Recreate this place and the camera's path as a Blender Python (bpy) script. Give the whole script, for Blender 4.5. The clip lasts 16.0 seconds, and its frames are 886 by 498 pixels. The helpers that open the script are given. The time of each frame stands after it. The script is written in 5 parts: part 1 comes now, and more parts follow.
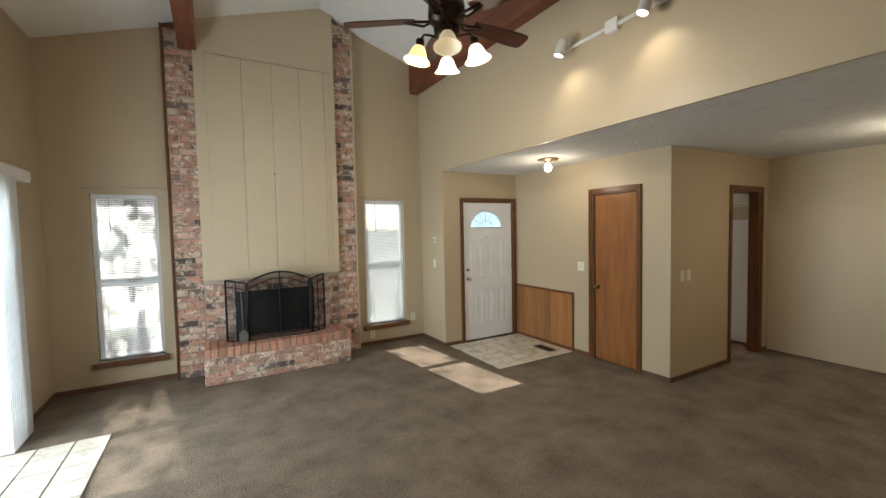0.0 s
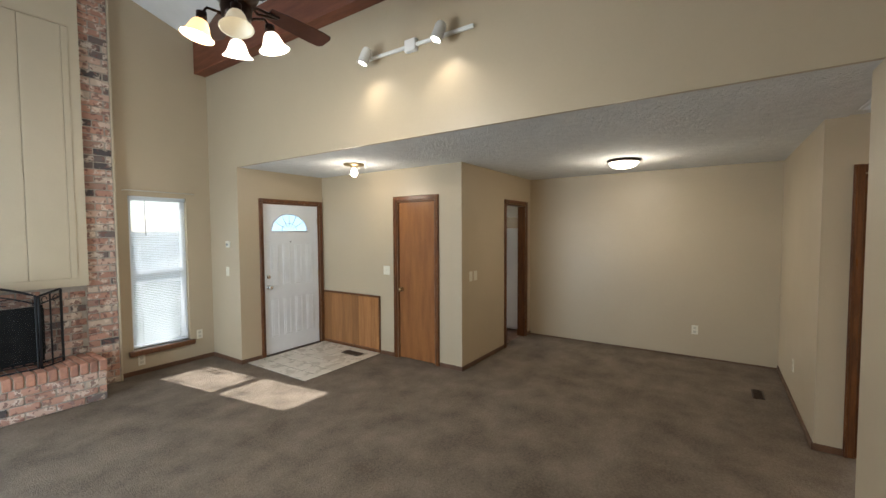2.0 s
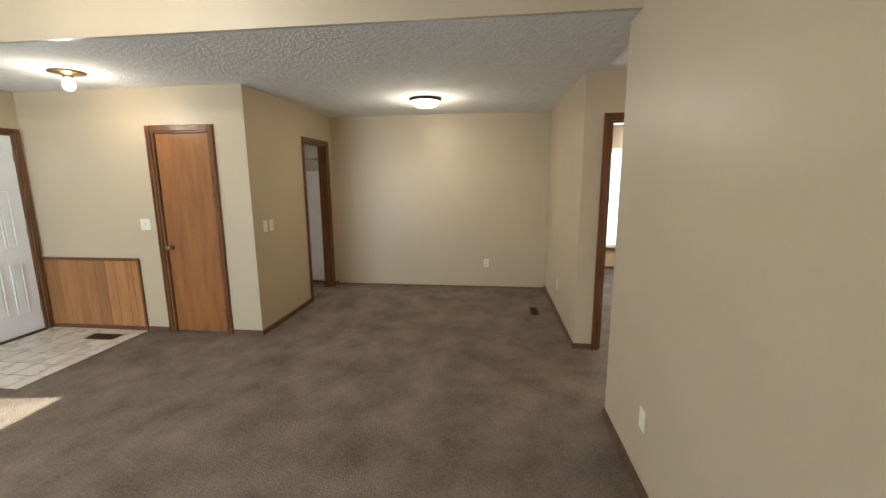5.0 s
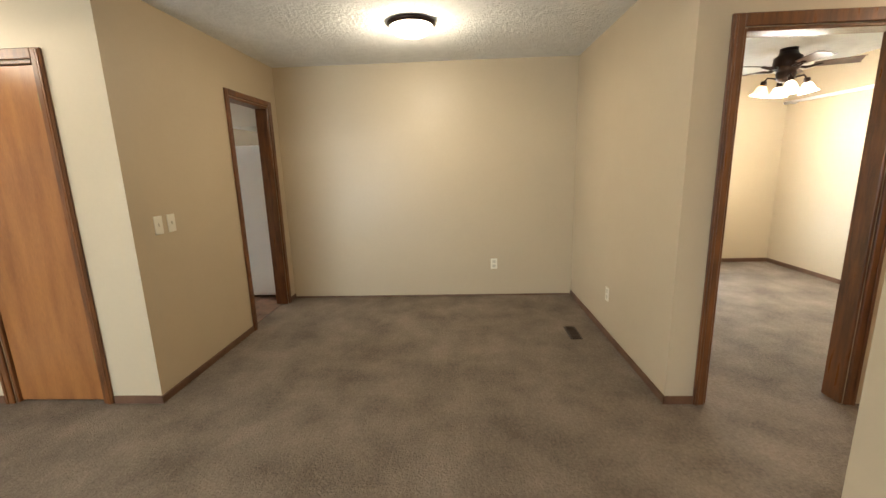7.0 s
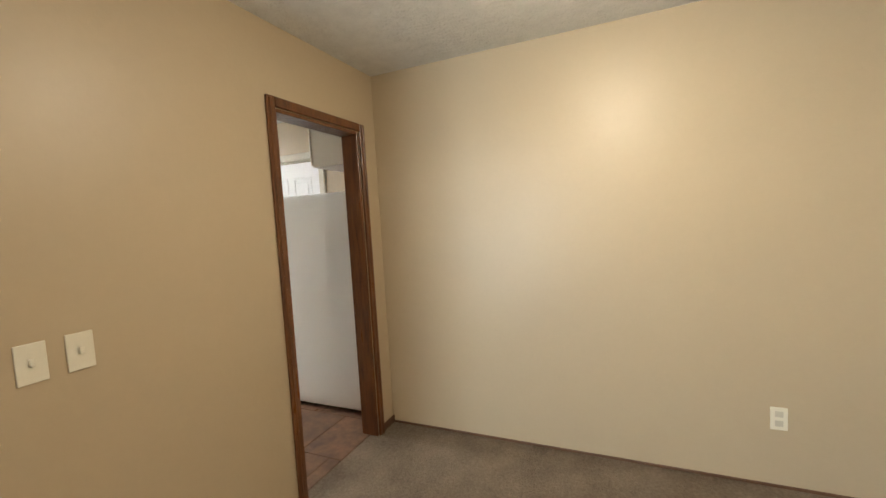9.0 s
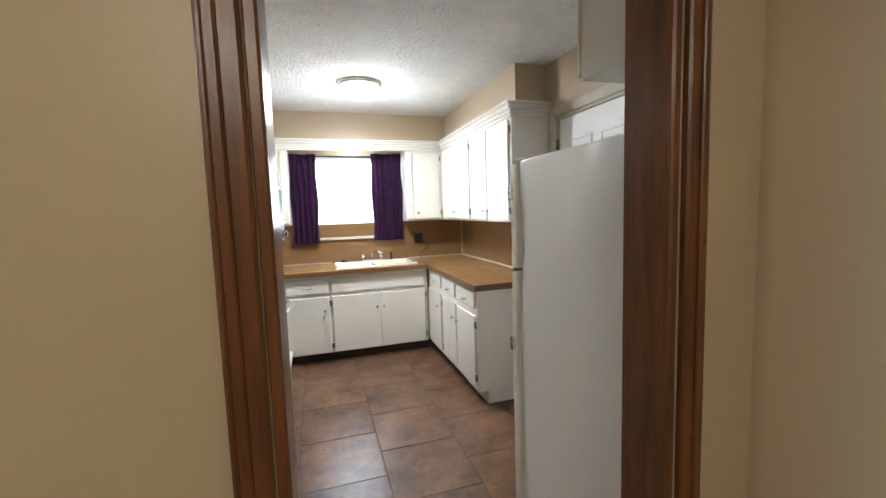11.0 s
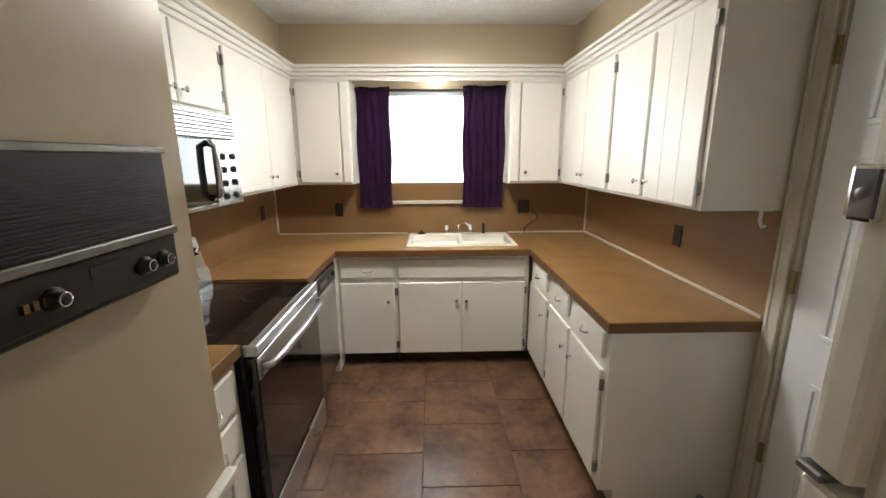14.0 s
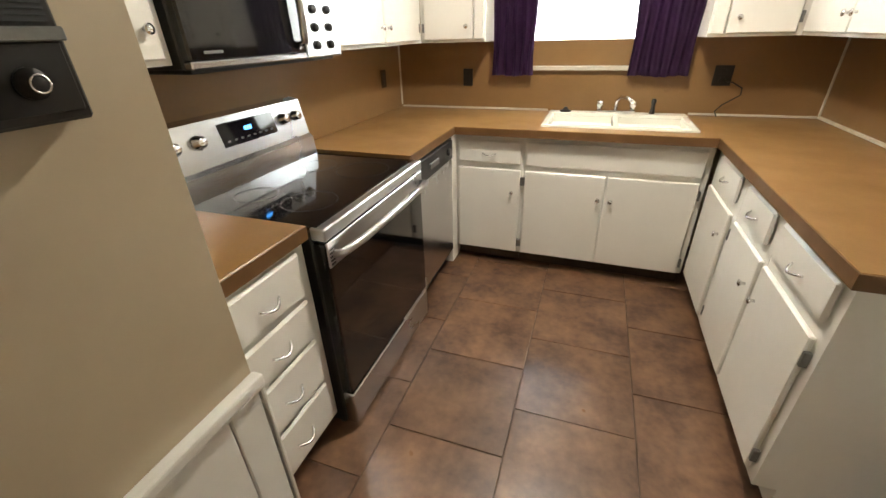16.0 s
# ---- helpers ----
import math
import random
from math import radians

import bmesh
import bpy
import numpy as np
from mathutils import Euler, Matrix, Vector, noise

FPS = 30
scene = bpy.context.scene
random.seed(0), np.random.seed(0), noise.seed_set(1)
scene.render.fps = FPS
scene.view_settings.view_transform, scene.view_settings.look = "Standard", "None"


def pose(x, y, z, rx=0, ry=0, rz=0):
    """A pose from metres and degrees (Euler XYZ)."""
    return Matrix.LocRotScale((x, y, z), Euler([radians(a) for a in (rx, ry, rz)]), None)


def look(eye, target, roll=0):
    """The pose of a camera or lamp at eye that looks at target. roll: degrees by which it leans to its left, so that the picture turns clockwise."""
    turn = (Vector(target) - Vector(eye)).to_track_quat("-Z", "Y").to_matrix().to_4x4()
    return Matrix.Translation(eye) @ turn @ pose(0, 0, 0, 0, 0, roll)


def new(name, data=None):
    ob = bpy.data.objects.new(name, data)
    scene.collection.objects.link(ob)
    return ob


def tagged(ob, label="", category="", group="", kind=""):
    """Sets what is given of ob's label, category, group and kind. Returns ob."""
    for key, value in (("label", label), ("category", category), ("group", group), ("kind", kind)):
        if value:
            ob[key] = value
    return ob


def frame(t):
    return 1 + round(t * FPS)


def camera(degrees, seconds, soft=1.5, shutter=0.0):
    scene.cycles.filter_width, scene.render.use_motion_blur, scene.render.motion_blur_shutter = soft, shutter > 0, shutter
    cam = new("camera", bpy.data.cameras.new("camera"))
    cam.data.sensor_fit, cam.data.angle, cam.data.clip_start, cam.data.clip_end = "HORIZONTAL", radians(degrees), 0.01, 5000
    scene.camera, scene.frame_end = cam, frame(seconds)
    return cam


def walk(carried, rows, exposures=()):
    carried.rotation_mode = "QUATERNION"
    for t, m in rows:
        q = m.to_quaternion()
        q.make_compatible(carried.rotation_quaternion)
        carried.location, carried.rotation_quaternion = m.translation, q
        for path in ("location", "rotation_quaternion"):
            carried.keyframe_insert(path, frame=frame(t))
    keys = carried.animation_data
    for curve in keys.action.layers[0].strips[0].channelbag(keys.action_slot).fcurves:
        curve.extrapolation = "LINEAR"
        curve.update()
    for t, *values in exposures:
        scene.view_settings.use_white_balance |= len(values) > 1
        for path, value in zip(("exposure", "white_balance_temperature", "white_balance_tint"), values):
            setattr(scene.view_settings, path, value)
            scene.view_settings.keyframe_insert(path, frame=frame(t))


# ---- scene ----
cam = camera(95.1, 16.0)
PATH = [
    (0, (0.388, 0.173, 1.648), (1.377, 1.908, 1.548), -1.2),
    (0.5, (0.396, 0.165, 1.652), (1.558, 1.789, 1.553), -0.7),
    (1, (0.411, 0.181, 1.649), (1.753, 1.660, 1.554), -0.6),
    (1.5, (0.426, 0.175, 1.664), (1.936, 1.482, 1.567), -0.4),
    (2, (0.445, 0.166, 1.651), (2.101, 1.283, 1.561), -0.3),
    (2.5, (0.471, 0.171, 1.651), (2.244, 1.093, 1.564), -0.2),
    (3, (0.483, 0.191, 1.644), (2.348, 0.911, 1.565), 0.1),
    (3.5, (0.516, 0.196, 1.645), (2.441, 0.728, 1.557), 0.2),
    (4, (0.549, 0.223, 1.639), (2.508, 0.602, 1.512), 0.2),
    (4.5, (0.593, 0.264, 1.624), (2.561, 0.544, 1.403), 0.0),
    (5, (0.768, 0.303, 1.573), (2.724, 0.539, 1.228), -0.4),
    (5.2, (0.877, 0.321, 1.546), (2.827, 0.547, 1.164), -0.6),
    (7.5, (2.681, 0.808, 1.406), (4.640, 0.897, 1.013), -1.7),
    (8.2, (3.347, 0.909, 1.415), (5.306, 1.220, 1.161), -1.9),
    (10.3, (5.346, 1.652, 1.487), (6.520, 3.261, 1.330), -2.7),
    (10.4, (5.437, 1.718, 1.491), (6.543, 3.376, 1.326), -2.3),
    (10.5, (5.502, 1.778, 1.497), (6.535, 3.484, 1.322), -2.3),
    (11, (5.716, 2.035, 1.484), (6.304, 3.939, 1.295), -1.9),
    (11.2, (5.810, 2.119, 1.504), (6.252, 4.061, 1.312), -1.6),
    (11.5, (5.903, 2.257, 1.526), (6.159, 4.233, 1.357), -1.1),
    (12, (5.969, 2.584, 1.586), (6.036, 4.580, 1.477), -0.3),
    (12.5, (6.004, 2.808, 1.610), (6.000, 4.802, 1.485), -0.0),
    (13, (6.114, 3.017, 1.632), (6.099, 5.014, 1.521), -0.2),
    (13.5, (6.129, 3.151, 1.641), (6.127, 5.140, 1.437), -0.4),
    (14, (6.083, 3.246, 1.589), (6.131, 5.195, 1.146), -0.3),
    (14.5, (6.034, 3.277, 1.480), (6.124, 5.137, 0.752), -0.4),
    (15, (6.041, 3.346, 1.419), (6.078, 5.117, 0.492), -1.1),
    (15.5, (6.127, 3.516, 1.444), (5.837, 5.252, 0.494), -2.8),
    (16, (6.162, 3.697, 1.444), (5.556, 5.352, 0.499), -1.7),
]
walk(cam, [(t, look(eye, target, roll)) for t, eye, target, roll in PATH],
     [(0, 1.42, 6600, 10), (2.5, 1.72, 5900, 10), (5.0, 2.0, 6100, 10), (7.5, 2.46, 6500, 10), (8.2, 2.52, 6500, 10), (10.3, 2.35, 6200, 10),
      (11.0, 2.0, 6000, 10), (11.5, 1.75, 5700, 10), (12.5, 1.48, 6150, 10), (13.5, 1.42, 6500, 10), (14.5, 1.6, 6900, 10), (15.0, 1.83, 7000, 10), (16.0, 1.85, 7200, 10)])

# ---- world, sun, exposure ----
world = bpy.data.worlds.new("world")
scene.world = world
world.use_nodes = True
sky = world.node_tree.nodes.new("ShaderNodeTexSky")
sky.sky_type = "NISHITA"
sky.sun_disc = False
SUN_EL, SUN_AZ = radians(40), math.atan2(-0.14, 0.99)
sky.sun_elevation = SUN_EL
sky.sun_rotation = SUN_AZ
bg = world.node_tree.nodes["Background"]
world.node_tree.links.new(sky.outputs[0], bg.inputs[0])
bg.inputs[1].default_value = 0.12
sun = new("sun", bpy.data.lights.new("sun", "SUN"))
sun.data.energy, sun.data.angle, sun.data.color = 5.0, radians(0.6), (1.0, 0.95, 0.86)
sun_from = Vector((math.sin(SUN_AZ) * math.cos(SUN_EL), math.cos(SUN_AZ) * math.cos(SUN_EL), math.sin(SUN_EL)))
sun.matrix_world = look(sun_from * 30, (0, 0, 0))


def area_lamp(name, eye, target, sx, sy, watts, col):
    lamp = new(name, bpy.data.lights.new(name, "AREA"))
    lamp.data.shape, lamp.data.size, lamp.data.size_y = "RECTANGLE", sx, sy
    lamp.data.energy, lamp.data.color = watts, col
    lamp.matrix_world = look(eye, target)
    return lamp


def point_lamp(name, at, watts, col, radius=0.04):
    lamp = new(name, bpy.data.lights.new(name, "POINT"))
    lamp.data.energy, lamp.data.color, lamp.data.shadow_soft_size = watts, col, radius
    lamp.location = at
    return lamp


def disk_lamp(name, at, size, watts, col):
    lamp = new(name, bpy.data.lights.new(name, "AREA"))
    lamp.data.shape, lamp.data.size, lamp.data.energy, lamp.data.color = "DISK", size, watts, col
    lamp.location = at
    return lamp


def spot_lamp(name, at, target, watts, col, degrees, blend=0.6):
    lamp = new(name, bpy.data.lights.new(name, "SPOT"))
    lamp.data.energy, lamp.data.color, lamp.data.shadow_soft_size = watts, col, 0.03
    lamp.data.spot_size, lamp.data.spot_blend = radians(degrees), blend
    lamp.matrix_world = look(at, target)
    return lamp


DAY = (0.80, 0.92, 1.0)
WARM = (1.0, 0.87, 0.68)
# daylight in the window openings
area_lamp("slider_daylight", (-1.20, 3.72, 1.05), (0, 3.72, 0.9), 1.7, 1.9, 46, DAY)
area_lamp("kitchen_daylight", (6.09, 6.99, 1.68), (6.09, 5, 1.2), 1.1, 0.9, 30, (0.86, 0.94, 1.0))
area_lamp("bedroom_daylight", (8.1, -2.0, 1.2), (6, -2.0, 1.0), 0.9, 1.6, 25, DAY)

# ---- materials ----


def mat(name, col, rough=0.6, metal=0.0, vary=0.12, scale=6.0, fine=90.0, bump=0.0, bump_scale=None, bump_d=0.004, spec=0.5, stretch=None, col2=None, emit=None, trans=0.0, coat=0.0, island=0.0, fine_share=0.35):
    m = bpy.data.materials.new(name)
    m.use_nodes = True
    nt = m.node_tree
    b = nt.nodes["Principled BSDF"]
    b.inputs["Roughness"].default_value = rough
    b.inputs["Metallic"].default_value = metal
    b.inputs["Specular IOR Level"].default_value = spec
    b.inputs["Coat Weight"].default_value = coat
    b.inputs["Transmission Weight"].default_value = trans
    if emit:
        b.inputs["Emission Color"].default_value = (*emit[0], 1)
        b.inputs["Emission Strength"].default_value = emit[1]
    tc = nt.nodes.new("ShaderNodeTexCoord")
    vec = tc.outputs["Object"]
    if island:
        spot, shift = nt.nodes.new("ShaderNodeObjectInfo"), nt.nodes.new("ShaderNodeVectorMath")
        shift.operation = "MULTIPLY_ADD"
        shift.inputs[1].default_value = (3.7, 3.7, 3.7)
        nt.links.new(spot.outputs["Location"], shift.inputs[0])
        nt.links.new(vec, shift.inputs[2])
        vec = shift.outputs[0]
    if stretch:
        mp = nt.nodes.new("ShaderNodeMapping")
        mp.inputs["Scale"].default_value = stretch
        nt.links.new(vec, mp.inputs[0])
        vec = mp.outputs[0]

    def noise_node(s, detail=4.0, r=0.6):
        n = nt.nodes.new("ShaderNodeTexNoise")
        n.inputs["Scale"].default_value = s
        n.inputs["Detail"].default_value = detail
        n.inputs["Roughness"].default_value = r
        nt.links.new(vec, n.inputs["Vector"])
        return n

    n1, n2 = noise_node(scale), noise_node(fine, 2.0)
    mix = nt.nodes.new("ShaderNodeMix")
    mix.data_type = "RGBA"
    other = col2 or tuple(c * (1 - 2 * vary) for c in col)
    mix.inputs["A"].default_value = (*col, 1)
    mix.inputs["B"].default_value = (*other, 1)
    ad = nt.nodes.new("ShaderNodeMath")
    ad.operation = "MULTIPLY_ADD"
    nt.links.new(n2.outputs[0], ad.inputs[0])
    ad.inputs[1].default_value = fine_share
    nt.links.new(n1.outputs[0], ad.inputs[2])
    mr = nt.nodes.new("ShaderNodeMapRange")
    nt.links.new(ad.outputs[0], mr.inputs[0])
    mid = 0.5 + 0.5 * fine_share
    mr.inputs[1].default_value, mr.inputs[2].default_value = mid - 0.225, mid + 0.225
    nt.links.new(mr.outputs[0], mix.inputs["Factor"])
    nt.links.new(mix.outputs["Result"], b.inputs["Base Color"])
    if island:
        ob = nt.nodes.new("ShaderNodeObjectInfo")
        hs = nt.nodes.new("ShaderNodeHueSaturation")
        mm = nt.nodes.new("ShaderNodeMapRange")
        nt.links.new(ob.outputs["Random"], mm.inputs[0])
        mm.inputs[3].default_value, mm.inputs[4].default_value = 1 - island, 1 + island
        nt.links.new(mm.outputs[0], hs.inputs["Value"])
        nt.links.new(mix.outputs["Result"], hs.inputs["Color"])
        nt.links.new(hs.outputs[0], b.inputs["Base Color"])
    rr = nt.nodes.new("ShaderNodeMapRange")
    nt.links.new(n1.outputs[0], rr.inputs[0])
    rr.inputs[3].default_value, rr.inputs[4].default_value = max(0.02, rough - 0.08), min(1, rough + 0.08)
    nt.links.new(rr.outputs[0], b.inputs["Roughness"])
    if bump:
        n3 = noise_node(bump_scale or fine, 3.0)
        bp = nt.nodes.new("ShaderNodeBump")
        bp.inputs["Strength"].default_value = min(1.0, bump)
        bp.inputs["Distance"].default_value = bump_d
        nt.links.new(n3.outputs[0], bp.inputs["Height"])
        nt.links.new(bp.outputs[0], b.inputs["Normal"])
    return m


M_WALL = mat("wall_paint_tan", (0.50, 0.405, 0.275), 0.42, vary=0.03, scale=1.2, fine=40, bump=0.14, bump_scale=45)
M_WALL_K = mat("kitchen_paint_semigloss", (0.48, 0.395, 0.275), 0.31, vary=0.03, scale=1.4, fine=30, bump=0.10, bump_scale=40)
M_PANEL = mat("panel_paint_tan", (0.56, 0.47, 0.33), 0.45, vary=0.03, scale=3, bump=0.15, bump_scale=30)
M_CEIL = mat("ceiling_texture_white", (0.76, 0.76, 0.74), 0.9, vary=0.06, scale=12, fine=70, bump=1.0, bump_scale=42, bump_d=0.014)
M_CEIL_V = mat("vault_paint_white", (0.80, 0.79, 0.76), 0.85, vary=0.04, scale=4, fine=50, bump=0.5, bump_scale=50)
M_CARPET = mat("carpet_taupe", (0.262, 0.209, 0.158), 0.98, vary=0.2, scale=3.0, fine=55, fine_share=0.6, bump=1.0, bump_scale=90, bump_d=0.015, spec=0.1, col2=(0.140, 0.110, 0.081))
M_TRIM = mat("trim_dark_wood", (0.20, 0.074, 0.022), 0.30, scale=4, fine=60, stretch=(9, 9, 1), bump=0.15, bump_scale=40, col2=(0.065, 0.025, 0.011))
M_BASEB = mat("baseboard_wood", (0.15, 0.075, 0.04), 0.45, scale=6, bump=0.1, col2=(0.09, 0.042, 0.022))
M_DOORW = mat("door_orange_wood", (0.33, 0.135, 0.04), 0.32, scale=2.5, fine=40, stretch=(5, 5, 0.7), bump=0.06, col2=(0.20, 0.075, 0.022))
M_WAINS = mat("wainscot_wood", (0.40, 0.185, 0.062), 0.4, scale=3, fine=60, stretch=(8, 8, 0.6), bump=0.08, col2=(0.26, 0.11, 0.035), island=0.22)
M_BEAM = mat("beam_red_wood", (0.21, 0.065, 0.028), 0.5, scale=3, fine=50, stretch=(6, 0.6, 6), bump=0.2, col2=(0.11, 0.03, 0.013))
M_WHITED = mat("door_white_paint", (0.82, 0.84, 0.86), 0.38, vary=0.03, scale=5, bump=0.05)
M_CAB = mat("cabinet_white_paint", (0.77, 0.75, 0.69), 0.33, vary=0.02, scale=4, fine=40, bump=0.08, bump_scale=25)
M_CABIN = mat("cabinet_cream_edge", (0.62, 0.58, 0.48), 0.5, vary=0.1, scale=8)
M_VINYL = mat("window_vinyl_white", (0.82, 0.83, 0.83), 0.4, vary=0.03, scale=5)
M_BLIND = mat("blind_slat_white", (0.82, 0.84, 0.86), 0.45, vary=0.03, scale=9)
def translucent(m, share, col):
    """Lets light through a thin sheet of the material."""
    nt = m.node_tree
    tl, mx = nt.nodes.new("ShaderNodeBsdfTranslucent"), nt.nodes.new("ShaderNodeMixShader")
    tl.inputs[0].default_value = (*col, 1)
    mx.inputs[0].default_value = share
    nt.links.new(nt.nodes["Principled BSDF"].outputs[0], mx.inputs[1])
    nt.links.new(tl.outputs[0], mx.inputs[2])
    nt.links.new(mx.outputs[0], nt.nodes["Material Output"].inputs[0])


translucent(M_BLIND, 0.22, (0.8, 0.86, 0.9))
M_PLATE = mat("switch_plate_ivory", (0.78, 0.74, 0.62), 0.35, vary=0.03)
M_BLACK = mat("black_iron", (0.018, 0.018, 0.02), 0.5, 0.4, vary=0.2, scale=20)
M_SOOT = mat("firebox_soot", (0.02, 0.019, 0.018), 0.95, vary=0.3, scale=9, bump=0.6, bump_scale=20)
M_MORTAR = mat("mortar_grey", (0.48, 0.42, 0.35), 0.95, vary=0.15, scale=20, bump=0.8, bump_scale=120)
M_TILE_E = mat("entry_tile_cream", (0.68, 0.62, 0.52), 0.28, vary=0.02, scale=4, fine=40, island=0.05)
M_GROUT = mat("grout_tan", (0.19, 0.145, 0.105), 0.9, vary=0.2, scale=20)
M_TILE_K = mat("kitchen_tile_brown", (0.235, 0.130, 0.074), 0.31, scale=4.2, fine=26, bump=0.06, bump_scale=14, col2=(0.060, 0.029, 0.018), island=0.10)
M_GROUT_K = mat("grout_dark", (0.115, 0.066, 0.042), 0.9, vary=0.2, scale=20)
M_COUNTER = mat("counter_brown_laminate", (0.30, 0.165, 0.062), 0.33, vary=0.08, scale=5, fine=120, col2=(0.24, 0.13, 0.047))
M_COUNTER_E = mat("counter_edge_brown", (0.16, 0.08, 0.03), 0.4, vary=0.1, scale=9)
M_SPLASH = mat("backsplash_brown", (0.24, 0.135, 0.055), 0.33, vary=0.06, scale=4)
M_STEEL = mat("brushed_steel", (0.60, 0.60, 0.61), 0.27, 1.0, vary=0.02, scale=1.5, fine=8)
M_CHROME = mat("chrome", (0.75, 0.75, 0.75), 0.12, 1.0, vary=0.03)
M_BRASS = mat("brass_hinge", (0.34, 0.25, 0.13), 0.4, 1.0, vary=0.15, scale=30)
M_GLASSK = mat("black_glass", (0.006, 0.006, 0.007), 0.05, vary=0.1, coat=0.3)
M_BLACKP = mat("black_plastic", (0.010, 0.0095, 0.0095), 0.35, vary=0.2, scale=20)
M_FRIDGE = mat("fridge_white_enamel", (0.84, 0.85, 0.85), 0.34, vary=0.02, scale=2)
M_FRIDGED = mat("fridge_cream_plastic", (0.80, 0.78, 0.72), 0.45, vary=0.06, scale=8)
M_SINK = mat("sink_ivory_enamel", (0.82, 0.80, 0.70), 0.18, vary=0.03)
M_CURTAIN = mat("curtain_purple", (0.060, 0.024, 0.072), 0.85, vary=0.15, scale=9, fine=150, bump=0.3, bump_scale=200, spec=0.2)
M_BRONZE = mat("fan_bronze", (0.035, 0.018, 0.013), 0.32, 0.7, vary=0.2, scale=10)
M_BLADE = mat("fan_blade_mahogany", (0.075, 0.024, 0.016), 0.3, scale=3, stretch=(3, 3, 3), col2=(0.04, 0.012, 0.009))
M_SHADE = mat("frosted_shade_lit", (0.85, 0.82, 0.75), 0.5, vary=0.02, emit=((1.0, 0.86, 0.66), 1.1))
M_SHADE_A = mat("amber_shade_lit", (0.85, 0.6, 0.3), 0.5, vary=0.02, emit=((1.0, 0.58, 0.20), 0.7))
# Shade without a bulb; a weak emission imitates light from its lit neighbours.
M_SHADE_OFF_GLOW = mat("unlit_shade_cream_glow", (0.75, 0.68, 0.52), 0.45, vary=0.03, emit=((1.0, 0.8, 0.5), 0.12))
M_BULB = mat("bulb_lit", (0.9, 0.9, 0.85), 0.4, vary=0.0, emit=((1.0, 0.88, 0.68), 9.0))
M_DOME = mat("dome_lit", (0.9, 0.88, 0.82), 0.4, vary=0.0, emit=((1.0, 0.86, 0.62), 2.2))
M_DOMEK = mat("dome_cool_lit", (0.9, 0.9, 0.9), 0.4, vary=0.0, emit=((0.93, 0.96, 1.0), 3.2))
M_LED = mat("clock_led_blue", (0.02, 0.1, 0.4), 0.4, vary=0.0, emit=((0.05, 0.35, 1.0), 2.5))
M_TWHITE = mat("track_white_paint", (0.78, 0.77, 0.74), 0.4, vary=0.03)
M_VENT = mat("vent_brown_metal", (0.055, 0.033, 0.02), 0.5, 0.3, vary=0.2, scale=20)
M_RADIO = mat("radio_black_wood", (0.012, 0.010, 0.008), 0.4, vary=0.25, scale=12)
M_GRILLE = mat("radio_grille_grey", (0.026, 0.028, 0.032), 0.5, 0.2, vary=0.1, scale=60)
M_GREYM = mat("grey_metal", (0.28, 0.28, 0.27), 0.4, 0.8, vary=0.15, scale=12)
M_GRASS = mat("grass", (0.10, 0.16, 0.045), 0.95, scale=2, fine=60, bump=0.6, col2=(0.06, 0.10, 0.03))
M_LEAF = mat("leaf_green", (0.09, 0.15, 0.035), 0.6, vary=0.2, scale=8)
M_BARK = mat("bark", (0.14, 0.10, 0.07), 0.95, vary=0.25, scale=9, bump=0.8, bump_scale=25)
M_FENCE = mat("fence_white", (0.75, 0.76, 0.76), 0.6, vary=0.06, scale=5)
M_DECK = mat("deck_wood", (0.32, 0.25, 0.20), 0.8, vary=0.15, scale=5, stretch=(1, 8, 1))
M_SIDING = mat("siding_light", (0.62, 0.58, 0.52), 0.8, vary=0.05)
M_ROOF = mat("roof_shingle", (0.22, 0.17, 0.15), 0.95, vary=0.2, scale=20)


